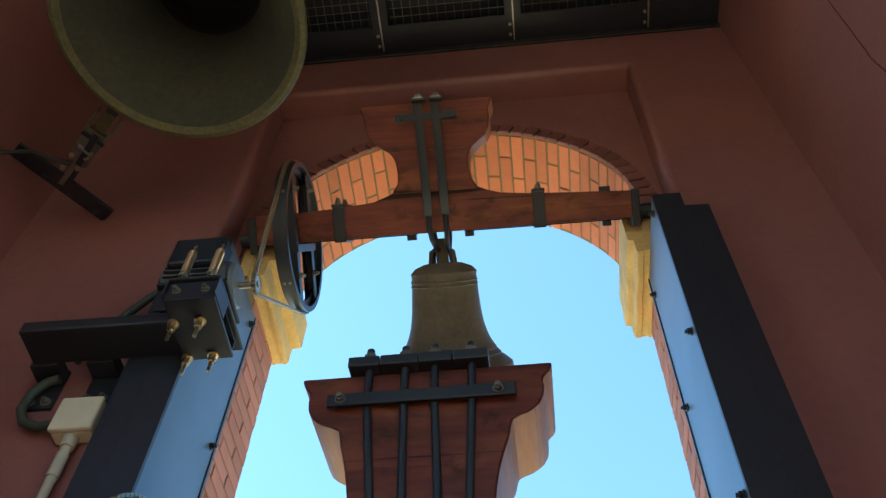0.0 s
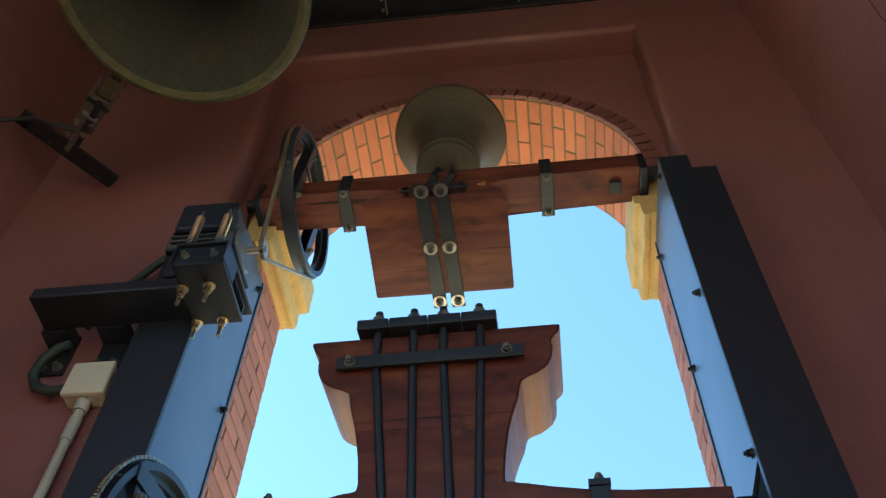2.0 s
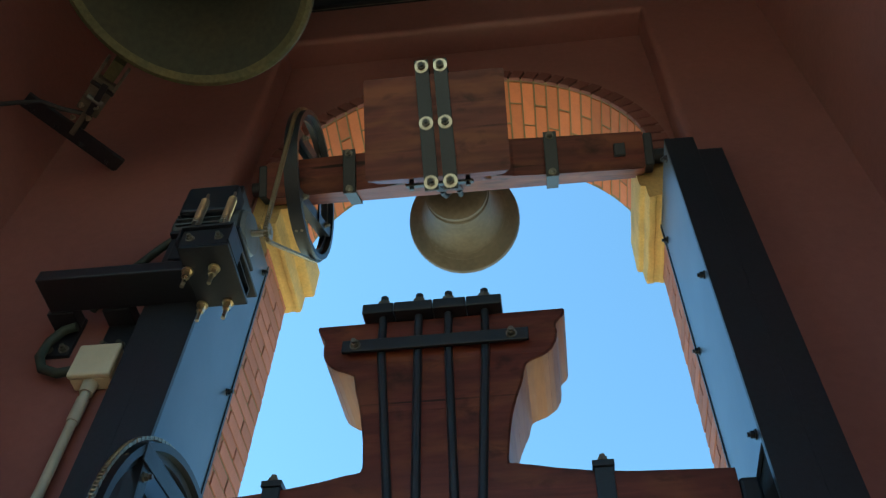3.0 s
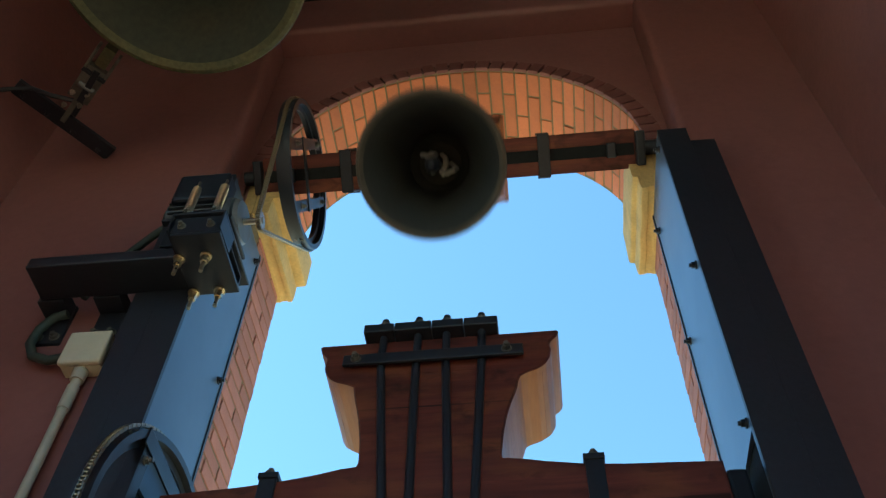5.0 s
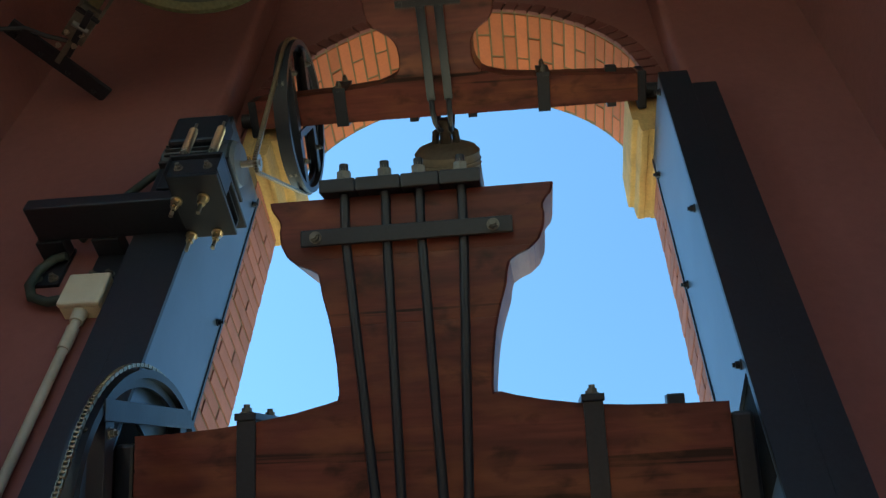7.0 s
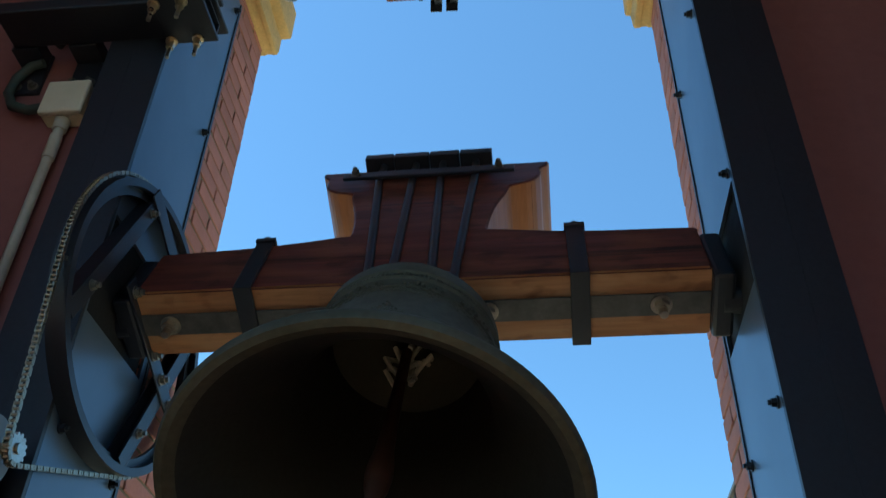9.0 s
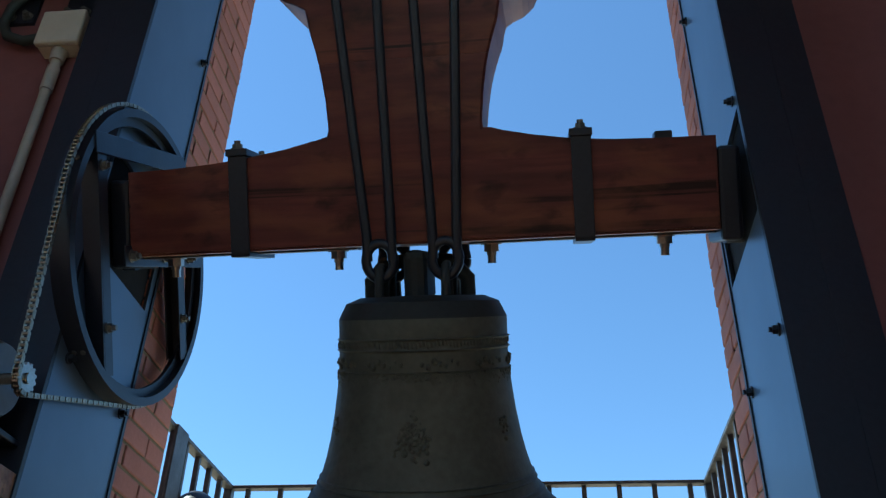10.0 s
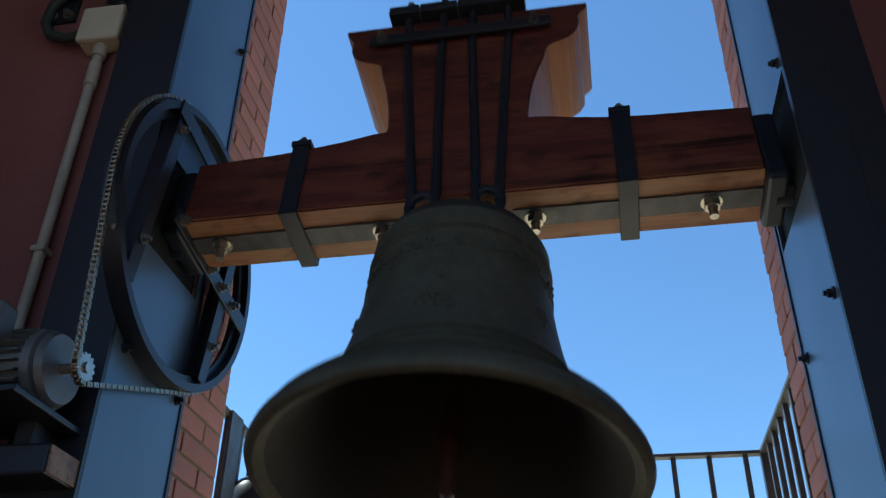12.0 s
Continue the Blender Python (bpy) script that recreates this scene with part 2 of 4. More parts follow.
def wall_with_arch():
    bm = B()
    q = lambda *c: bm.faces.new([bm.verts.new(p) for p in c])
    # recess edge, rounded
    rr, loops = 0.030, []
    for k in range(7):
        a = k / 6 * math.pi / 2
        off, y = rr * (1 - math.sin(a)), YW + rr * (1 - math.cos(a))
        loops.append((off, y))
    loops.append((0.0, YI))
    for (o1, y1), (o2, y2) in zip(loops, loops[1:]):
        for c in (0, 1, 2):
            P = lambda o, y: [(RX0 - o, y, SILL), (RX0 - o, y, RZ + o), (RX1 + o, y, RZ + o), (RX1 + o, y, SILL)]
            a, b = P(o1, y1), P(o2, y2)
            q(a[c], a[c + 1], b[c + 1], b[c])
    # inner face round the recess
    o = rr
    q((XL, YW, SILL), (RX0 - o, YW, SILL), (RX0 - o, YW, RZ + o), (XL, YW, RZ + o))
    q((RX1 + o, YW, SILL), (XR, YW, SILL), (XR, YW, RZ + o), (RX1 + o, YW, RZ + o))
    q((XL, YW, RZ + o), (XR, YW, RZ + o), (XR, YW, 7.6), (XL, YW, 7.6))
    q((XL, YW, FLOOR), (XR, YW, FLOOR), (XR, YW, SILL), (XL, YW, SILL))
    q((RX0 - o, YW, SILL), (RX1 + o, YW, SILL), (RX1 + o, YI, SILL), (RX0 - o, YI, SILL))
    # recess back and outer face, with the arched opening
    rm = R + 0.0045
    pts = arch(rm)
    for y, x0, x1, zt in ((YI, RX0, RX1, RZ), (YO, -3.2, 3.2, 7.6)):
        rm, pts = (RV, arch(RV)) if y == YI else (R + 0.0045, arch(R + 0.0045))
        for (xa, za), (xb, zb) in zip(pts, pts[1:]):
            q((xa, y, za), (xb, y, zb), (xb, y, zt), (xa, y, zt))
        g = 0.04 if y == YO else 0.0
        q((x0, y, SILL), (CX - rm - g, y, SILL), (CX - rm - g, y, ZC), (x0, y, ZC))
        q((CX + rm + g, y, SILL), (x1, y, SILL), (x1, y, ZC), (CX + rm + g, y, ZC))
        q((x0, y, ZC), (CX - rm, y, ZC), (CX - rm, y, zt), (x0, y, zt))
        q((CX + rm, y, ZC), (x1, y, ZC), (x1, y, zt), (CX + rm, y, zt))
    rm, pts = R + 0.0045, arch(R + 0.0045)
    # bed of the painted ring of bricks
    for (xa, za), (xb, zb), (xc, zc), (xd, zd) in zip(pts, pts[1:], arch(RV)[1:], arch(RV)):
        q((xa, YI + 0.016, za), (xb, YI + 0.016, zb), (xc, YI + 0.016, zc), (xd, YI + 0.016, zd))
        q((xd, YI, zd), (xc, YI, zc), (xc, YI + 0.016, zc), (xd, YI + 0.016, zd))
    for s in (-1, 1):
        q((CX + s * rm, YI + 0.016, SILL), (CX + s * RV, YI + 0.016, SILL), (CX + s * RV, YI + 0.016, ZC), (CX + s * rm, YI + 0.016, ZC))
        q((CX + s * RV, YI, SILL), (CX + s * RV, YI, ZC), (CX + s * RV, YI + 0.016, ZC), (CX + s * RV, YI + 0.016, SILL))
    q((-3.2, YO, -6), (3.2, YO, -6), (3.2, YO, SILL), (-3.2, YO, SILL))
    q((CX - rm - 0.03, YI, SILL), (CX + rm + 0.03, YI, SILL), (CX + rm + 0.03, YO, SILL), (CX - rm - 0.03, YO, SILL))
    first = len(bm.faces)
    for (xa, za), (xb, zb) in zip(pts, pts[1:]):
        q((xa, YI, za), (xb, YI, zb), (xb, YO, zb), (xa, YO, za))
    for s in (-1, 1):
        x = CX + s * rm
        q((x, YI, SILL), (x, YJ[s], SILL), (x, YJ[s], ZC), (x, YI, ZC))
        q((x, YJ[s], SILL), (x + s * 0.04, YO, SILL), (x + s * 0.04, YO, ZC), (x, YJ[s], ZC))
    bm.faces.ensure_lookup_table()
    for f in bm.faces[first:]:
        f.material_index = 1
    bmesh.ops.remove_doubles(bm, verts=bm.verts, dist=0.0005)
    return single("wall_north", bm, [PAINT_RED, MORTAR], "red-brown limewashed belfry wall with recessed brick arch", "wall", kind="structure")


wall_north = wall_with_arch()


def side_wall(name, axis, at, a0, a1, o0, o1, oz0, oz1, label):
    """A thick plain wall with one tall opening."""
    bm, t = B(), 0.45
    def slab(u0, u1, z0, z1):
        lo, hi = (at, at + t) if at > 0 else (at - t, at)
        box(bm, *((lo, hi, u0, u1) if axis == "x" else (u0, u1, lo, hi)), z0, z1)
    slab(a0, o0, FLOOR, 7.6), slab(o1, a1, FLOOR, 7.6), slab(o0, o1, FLOOR, oz0), slab(o0, o1, oz1, 7.6)
    return single(name, bm, PAINT_RED, label, "wall", kind="structure")


side_wall("wall_east", "x", XR, YB - 0.45, YW + 0.3, -3.1, -1.7, 0.95, 4.6, "plain red-brown limewashed side wall")
side_wall("wall_west", "x", XL, YB - 0.45, YW + 0.3, -3.1, -1.7, 0.95, 4.6, "plain red-brown limewashed side wall")
side_wall("wall_south", "y", YB, XL, XR, -0.95, 0.65, 0.95, 4.6, "plain red-brown limewashed wall behind")
single("floor", box(B(), XL - 0.4, XR + 0.4, YB - 0.4, YW + 0.05, FLOOR - 0.2, FLOOR), FLOOR_TILE, "terracotta belfry floor", "floor", kind="structure")
single("roof_slab", box(B(), XL - 0.4, XR + 0.4, YB - 0.4, YO, 7.6, 7.8), PAINT_RED, "plain slab closing the belfry above", "ceiling", kind="structure")
single("ground", box(B(), -2500, 2500, -2500, 2500, -16, -15), GROUND, "distant dry ground far below the tower", "ground", kind="structure")


def ceiling_grating():
    """Steel frames with welded mesh, resting on the wall head."""
    bm = B()
    for k in range(-3, 4):
        x = 0.365 + 0.735 * k
        if XL < x < XR + 0.05:
            box(bm, x - 0.045, x - 0.004, YB, YW, CEIL - 0.0, CEIL + 0.10)
            box(bm, x + 0.004, x + 0.045, YB, YW, CEIL - 0.0, CEIL + 0.10)
    for y in (YW - 0.16, YW - 1.2, YW - 2.3, YW - 3.4):
        box(bm, XL, XR, y, y + 0.155, CEIL + 0.004, CEIL + 0.014)
    box(bm, XL, XR, YW - 0.012, YW - 0.002, CEIL - 0.06, CEIL + 0.1)
    first = len(bm.faces)
    for k in range(68):
        x = XL + 0.02 + 0.048 * k
        box(bm, x - 0.0017, x + 0.0017, YB, YW, CEIL + 0.05, CEIL + 0.053)
    for k in range(84):
        y = YB + 0.02 + 0.048 * k
        box(bm, XL, XR, y - 0.0017, y + 0.0017, CEIL + 0.053, CEIL + 0.056)
    # lit lower edge of the frame, put in as a paler strip
    box(bm, XL, XR, YW - 0.015, YW - 0.0125, CEIL - 0.064, CEIL - 0.054)
    bm.faces.ensure_lookup_table()
    for f in bm.faces[first:]:
        f.material_index = 1
    single("ceiling", bm, [STEEL_BLACK, STEEL_WORN], "black steel ceiling frames with welded wire mesh", "ceiling", kind="structure")
    # sheet added so that the space above the mesh stays dark
    deck = box(B(), XL, XR, YB, YW, CEIL + 0.16, CEIL + 0.18)
    single("ceiling_deck", deck, STEEL_BLACK, "dark backing sheet added above the mesh ceiling", "ceiling", kind="structure")
    for k in (-1, 0, 1):
        x = 0.365 + 0.735 * k
        bm = box(B(), x - 0.004, x + 0.004, YB, YW - 0.02, CEIL - 0.012, CEIL + 0.03)
        for y in (-0.30, -0.36):
            rod(bm, (x - 0.02, y, CEIL - 0.014), (x - 0.02, y, CEIL + 0.002), 0.009, n=6)
        single("ceiling_strip", bm, STEEL_BARE, "thin bright joint strip between ceiling frames", "strip", "ceiling strips")


ceiling_grating()


def impost(side):
    """Moulded ochre stone under the arch, stepping inwards as it rises."""
    s = side
    z0, zs, low, up = (3.787, 3.884, 0.750, 0.704) if s < 0 else (3.758, 3.836, 0.744, 0.716)
    prof = [(0.86, z0), (0.800, z0), (0.797, z0 + 0.006), (0.772, z0 + 0.006), (0.769, z0), (low, z0), (low - 0.004, z0 + 0.02), (low - 0.004, zs), (up + 0.004, zs + 0.003), (up, zs + 0.016), (up, 4.06), (up + 0.01, 4.09), (0.86, 4.09)]
    bm = prism(B(), [(CX + s * x, z) for x, z in prof], YI + 0.002, YJ[s] + 0.022)
    bmesh.ops.bevel(bm, geom=[e for e in bm.edges if abs(e.verts[0].co.y - e.verts[1].co.y) > 0.2], offset=0.0025, segments=1, affect="EDGES")
    bmesh.ops.subdivide_edges(bm, edges=[e for e in bm.edges if abs(e.verts[0].co.y - e.verts[1].co.y) > 0.2], cuts=12)
    for v in bm.verts:
        v.co.x += 0.004 * noise.noise(v.co * 14)
        v.co.z += 0.004 * noise.noise(v.co * 11 + Vector((5, 0, 0)))
    single("impost_moulding", bm, STONE, "weathered ochre stone impost moulding below the brick arch", "moulding", "imposts", smooth=True)


impost(-1), impost(1)


# ---- steel posts ----
def post(side, y0, y1, label):
    s = side
    p = thing("steel_post", label, "post", (0.80 if s > 0 else -0.792, (y0 + y1) / 2, SILL), "steel posts")
    yc, top = (y0 + y1) / 2, 3.74 if s > 0 else 3.70
    X = lambda a, b: (min(s * a, s * b), max(s * a, s * b))
    hz = (2.02, 2.325)
    bm = B()
    hy0, hy1 = y0 + 0.006, y0 + 0.355
    for ya, yb, za, zb in ((y0, y1, SILL, hz[0]), (y0, y1, hz[1], top), (y0, hy0, *hz), (hy1, y1, *hz)):
        if yb - ya > 0.001:
            box(bm, *X(0.0, 0.010), ya - yc, yb - yc, za - SILL, zb - SILL)
    part("side_plate", bm, STEEL_PLATE, p, "smooth grey-blue steel side plate reflecting the sky")
    # black panel just behind the plate, painting the slot's shade
    part("bearing_housing", box(B(), *X(0.0115, 0.098), y0 - yc + 0.002, y1 - yc - 0.016, 1.80 - SILL, 2.52 - SILL), BLACK_AND_SHADE, p, "black panel for the shade inside the bearing slot")
    bm = box(B(), *X(0.0, 0.105), y0 - 0.014 - yc, y0 - yc - 0.001, 0, top - SILL + 0.005, 0.0008)
    part("front_flange", bm, STEEL_BLACK, p, "black painted front flange")
    bm = box(B(), *X(0.1052, 0.19), y0 - 0.0135 - yc, y0 + 0.07 - yc, 0, top - SILL - 0.085, 0.0008)
    part("side_channel", bm, STEEL_BLACK, p, "black steel channel beside the post")
    part("back_flange", box(B(), *X(0.0115, 0.09), y1 - yc - 0.012, y1 - yc, 0, top - SILL), STEEL_BLACK, p)
    # thin dark line along the plate's outer edge
    part("seal_strip", box(B(), *X(-0.004, -0.0005), y1 - yc - 0.009, y1 - yc + 0.004, 0, top - SILL), STEEL_BLACK, p, "black edge strip")
    part("web", box(B(), *X(0.10, 0.106), y0 - yc + 0.001, y1 - yc - 0.014, 0, top - SILL), STEEL_BLACK, p)
    zs = [(y0 + 0.028, z) for z in (3.675, 3.0, 2.366, 1.724, 1.2)] + [(y1 - 0.038, z) for z in (3.60, 2.993, 1.722, 1.2)]
    if s < 0:
        zs = [(y1 - 0.035, z) for z in (3.627, 2.972, 1.714, 1.2)] + [(y0 + 0.05, 1.724)]
    for y, z in zs:
        bm = rod(B(), (s * 0.0, y - yc, z - SILL), (-s * 0.004, y - yc, z - SILL), 0.014, n=14)
        rod(bm, (-s * 0.004, y - yc, z - SILL), (-s * 0.015, y - yc, z - SILL), 0.0105, n=6)
        rod(bm, (-s * 0.015, y - yc, z - SILL), (-s * 0.022, y - yc, z - SILL), 0.006, n=8)
        part("bolt", bm, STEEL_BLACK, p)
    return p


post(1, -0.346, 0.035, "tall black steel post with grey-blue side plate")
post(-1, -0.325, 0.062, "tall black steel post carrying the bell motors")


# ---- bells ----
A1, A2 = (-0.138, 3.985), (-0.134, 2.099)        # axles: y, z


def bell_profile(h, r, rs, outline=None):
    """Outer and inner turning profile from the crown (z 0) down to the lip (z -h): lip radius r, shoulder radius rs."""
    k = (r - rs * 1.03)
    out = [(0, 0.0), (rs * 0.55, -0.004), (rs * 0.86, -0.02 * h / 0.45), (rs * 0.98, -0.06 * h / 0.45), (rs, -0.09 * h), (rs * 1.0, -0.16 * h), (rs * 1.005, -0.20 * h)]
    if outline:                                  # a squarer shoulder
        out[1:4] = [(rs * 0.74, -0.004), (rs * 0.91, -0.018), (rs * 0.985, -0.05)]
    for b in (0.165, 0.205):
        out += [(rs * 1.0, -(b - 0.008) * h), (rs * 1.025, -b * h), (rs * 1.0, -(b + 0.008) * h)]
    out = sorted(out, key=lambda p: -p[1])
    steps = 28 if outline else 14
    for i in range(1, steps + 1):
        t = i / steps
        wide = rs * curve([(b, a) for a, b in outline])(0.25 + 0.695 * t) if outline else rs + k * (0.17 * t + 0.83 * t ** 3.9)
        out.append((wide, -h * (0.25 + 0.695 * t if outline else 0.23 + 0.69 * t)))
        if not outline and i in (11, 12):
            a = out[-1]
            out += [(a[0] + 0.004, a[1] - 0.006 * h), (a[0] + 0.004, a[1] - 0.014 * h), (a[0] + 0.003, a[1] - 0.02 * h)]
    out += [(r * 0.993, -0.955 * h), (r, -0.975 * h), (r * 0.985, -0.995 * h), (r * 0.95, -1.0 * h)]
    inn = [(r * 0.90, -0.975 * h), (r * 0.80, -0.90 * h), (r * 0.70, -0.80 * h), (rs * 1.02, -0.60 * h), (rs * 0.90, -0.35 * h), (rs * 0.84, -0.14 * h), (rs * 0.6, -0.075 * h), (0, -0.07 * h)]
    return out + inn


def nut(bm, p, d, r=0.016, h=0.014):
    p, d = Vector(p), Vector(d)
    rod(bm, p, p + d * 0.003, r * 1.45, n=16)
    rod(bm, p + d * 0.003, p + d * (0.003 + h), r * 1.1, n=6)
    rod(bm, p + d * (0.003 + h), p + d * (0.012 + h), r * 0.68, n=10)


def slab_between(zs, left, right, front, back, gap=0.0003):
    """Boards stacked in z: left and right give the outline's x at a height; front and back give the faces' y."""
    boards = []
    for z0, z1 in zip(zs, zs[1:]):
        bm, n = B(), max(2, int((z1 - z0) / 0.014) + 1)
        rows = []
        for k in range(n + 1):
            z = z0 + gap + (z1 - z0 - 2 * gap) * k / n
            c = 0.0006 if k in (0, n) else 0.0
            xl, xr, f, k2 = left(z) + c, right(z) - c, front(z) + c, back(z) - c
            b = 0.006
            rows.append([bm.verts.new(p) for p in ((xl + b, f, z), (xr - b, f, z), (xr, f + b, z), (xr, k2 - b, z), (xr - b, k2, z), (xl + b, k2, z), (xl, k2 - b, z), (xl, f + b, z))])
        bm.faces.new(rows[0][::-1]), bm.faces.new(rows[-1])
        for p, q in zip(rows, rows[1:]):
            for k in range(8):
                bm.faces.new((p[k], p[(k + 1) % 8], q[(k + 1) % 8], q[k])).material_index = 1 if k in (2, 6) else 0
        boards.append(bm)
    return boards


def curve(pts):
    zs, xs = [p[1] for p in pts], [p[0] for p in pts]
    return lambda z: float(np.interp(z, zs, xs))


def large_bell():
    b = thing("large_bell", "large dark bronze bell on a red-varnished wooden yoke", "bell", (0, *A2))
    e = 0.098
    # beam: flat bottom, top rising in a hollow curve towards the tower
    top = [(0.742, 0.225), (0.62, 0.225), (0.50, 0.229), (0.40, 0.237), (0.30, 0.253), (0.24, 0.266), (0.20, 0.278)]
    topl = [(-0.215, 0.278), (-0.25, 0.268), (-0.32, 0.252), (-0.42, 0.236), (-0.52, 0.225), (-0.62, 0.219), (-0.742, 0.217)]
    bm = prism(B(), [(-0.742, -0.002), (0.742, -0.002)] + top + topl, -e, e)
    bmesh.ops.bevel(bm, geom=[x for x in bm.edges if abs(x.verts[0].co.y - x.verts[1].co.y) < 0.01], offset=0.006, segments=2, affect="EDGES")
    bm.normal_update()
    # underside in the paler wood
    for f in bm.faces:
        f.material_index = 1 if f.normal.z < -0.7 else 0
    part("yoke_beam", bm, [WOOD, WOOD_PALE], b, "red-varnished hardwood beam with paler underside")
    right = curve([(0.183, 0.278), (0.181, 0.295), (0.188, 0.372), (0.197, 0.433), (0.212, 0.494), (0.23, 0.550), (0.236, 0.591), (0.245, 0.616), (0.285, 0.630), (0.318, 0.656), (0.336, 0.695), (0.340, 0.735), (0.334, 0.752), (0.346, 0.772), (0.362, 0.790), (0.368, 0.815)])
    left = curve([(-0.213, 0.278), (-0.208, 0.295), (-0.214, 0.372), (-0.223, 0.433), (-0.235, 0.494), (-0.25, 0.550), (-0.257, 0.591), (-0.262, 0.616), (-0.302, 0.627), (-0.342, 0.655), (-0.362, 0.695), (-0.366, 0.735), (-0.361, 0.752), (-0.372, 0.772), (-0.386, 0.790), (-0.393, 0.815)])
    front = curve([(-e - 0.0003, 0.27), (-0.086, 0.56), (-0.072, 0.815)])
    back = curve([(0.100, 0.27), (0.225, 0.60), (0.262, 0.815)])
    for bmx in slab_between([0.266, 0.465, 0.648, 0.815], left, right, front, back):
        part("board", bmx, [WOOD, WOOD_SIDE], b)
    cx = -0.015
    # four tie rods before and behind, hooked through the crown, held by plates on top
    for s, ft, fb in ((-1, -0.086, -0.108), (1, 0.262, 0.112)):
        for x0, x1 in ((-0.184, -0.118), (-0.074, -0.056), (0.017, 0.047), (0.128, 0.107)):
            bm = tube(B(), [(x0, ft, 0.902), (x0, ft, 0.70), (x1, fb, 0.02), (x1, fb, -0.02), (x1, fb * 0.985, -0.042)], 0.0125, 10)
            part("tie_rod", bm, STEEL_BLACK, b, "black iron tie rod", True)
            bm = B()
            nut(bm, (x0, ft, 0.8555), (0, 0, 1), 0.018, 0.022)
            part("nut", bm, STEEL_WORN, b)
        for xa, xb in ((-0.118, -0.056), (0.047, 0.107)):
            mid, hw = (xa + xb) / 2, (xb - xa) / 2
            turn = [(mid + (hw + 0.004) * math.cos(k * math.pi / 10), fb * 0.985, -0.042 + 0.044 * math.sin(k * math.pi / 10)) for k in range(21)]
            part("stirrup_ring", tube(B(), turn, 0.0125, 10), STEEL_BLACK, b, "black iron ring joining two rods", True)
        yb = ft + s * 0.018
        part("cross_bar", box(B(), -0.299, 0.256, yb - 0.006, yb + 0.006, 0.678, 0.722, 0.003), STEEL_BLACK, b)
        for x in (-0.258, 0.206):
            bm = B()
            nut(bm, (x, yb + s * 0.006, 0.70), (0, s, 0), 0.0115, 0.014)
            part("nut", bm, STEEL_WORN, b)
    for x0, x1 in ((-0.246, -0.150), (-0.148, -0.030), (-0.028, 0.072), (0.074, 0.181)):
        part("clamp_plate", box(B(), x0, x1, -0.118, 0.290, 0.817, 0.855, 0.004), STEEL_BLACK, b)
    # straps round the beam
    for x in (-0.445, 0.42):
        zt = 0.237
        bm = box(B(), x - 0.024, x + 0.024, -e - 0.010, -e - 0.001, -0.014, zt + 0.004, 0.002)
        box(bm, x - 0.024, x + 0.024, e + 0.001, e + 0.010, -0.014, zt + 0.004, 0.002)
        box(bm, x - 0.024, x + 0.024, -e - 0.010, e + 0.010, -0.016, -0.004, 0.002)
        box(bm, x - 0.028, x + 0.028, -e - 0.016, e + 0.016, zt + 0.004, zt + 0.022, 0.002)
        part("strap", bm, STEEL_BLACK, b, "black iron strap")
        for s in (-1, 1):
            bm = B()
            nut(bm, (x, s * e, zt + 0.022), (0, 0, 1), 0.012, 0.010)
            part("nut", bm, STEEL_WORN, b)
    # gudgeon plate along the underside
    for x0, x1 in ((-0.742, -0.16), (0.13, 0.742)):
        part("gudgeon_plate", box(B(), x0, x1, -0.032, 0.032, -0.0075, -0.0025, 0.001), RAIL_IRON, b, "worn grey iron plate let into the beam")
    for x in (-0.66, -0.215, 0.185, 0.62):
        bm = B()
        nut(bm, (x, 0, -0.0075), (0, 0, -1), 0.019, 0.018)
        rod(bm, (x, 0, -0.03), (x, 0, -0.058), 0.011, n=12)
        part("nut", bm, STEEL_BARE, b)
    for s in (-1, 1):
        bm = box(B(), *sorted((s * 0.743, s * 0.796)), -0.092, 0.092, -0.03, 0.20, 0.010)
        rod(bm, (s * 0.77, 0, 0), (s * 0.86, 0, 0), 0.035, n=20)
        part("gudgeon", bm, STEEL_BLACK, b, "black gudgeon and end plate")
    # bell
    h, r, rs, zc = 0.64, 0.406, 0.213, -0.132
    hang = Matrix.Translation((cx + 0.0205, -0.033, zc)) @ Matrix.Rotation(radians(-2.0), 4, "X") @ Matrix.Rotation(radians(0.6), 4, "Y")
    outline = ((0.25, 1.0), (0.35, 1.03), (0.45, 1.07), (0.55, 1.125), (0.62, 1.178), (0.69, 1.245), (0.745, 1.325), (0.785, 1.43), (0.82, 1.54), (0.86, 1.665), (0.90, 1.775), (0.945, 1.87))
    # inner faces in a darker bronze that paints the shade inside
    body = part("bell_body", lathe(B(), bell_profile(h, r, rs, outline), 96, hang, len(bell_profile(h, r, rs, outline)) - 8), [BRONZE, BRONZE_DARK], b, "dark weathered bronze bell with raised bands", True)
    for f in body.data.polygons[:96 * 4]:        # shade on the shoulder, put into the colour
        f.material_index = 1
    bm = B()
    for k in range(10):
        a = 2 * math.pi * k / 10
        for j in range(7):
            t = -0.4 + 0.8 * j / 6
            c = Vector((rs * 1.012 * math.cos(a + t * 0.5), rs * 1.012 * math.sin(a + t * 0.5), -h * (0.255 + 0.012 * math.sin(j * 2.1))))
            bmesh.ops.create_icosphere(bm, subdivisions=1, radius=0.006 + 0.002 * math.sin(j), matrix=hang @ Matrix.Translation(c) @ Matrix.Diagonal((1, 1, 1.2, 1)))
    for k in range(620):                         # hanging garland, deeper below each flower
        a = random.uniform(0, 2 * math.pi)
        t = 0.288 + (0.030 + 0.026 * abs(math.sin(a * 9))) * random.random()
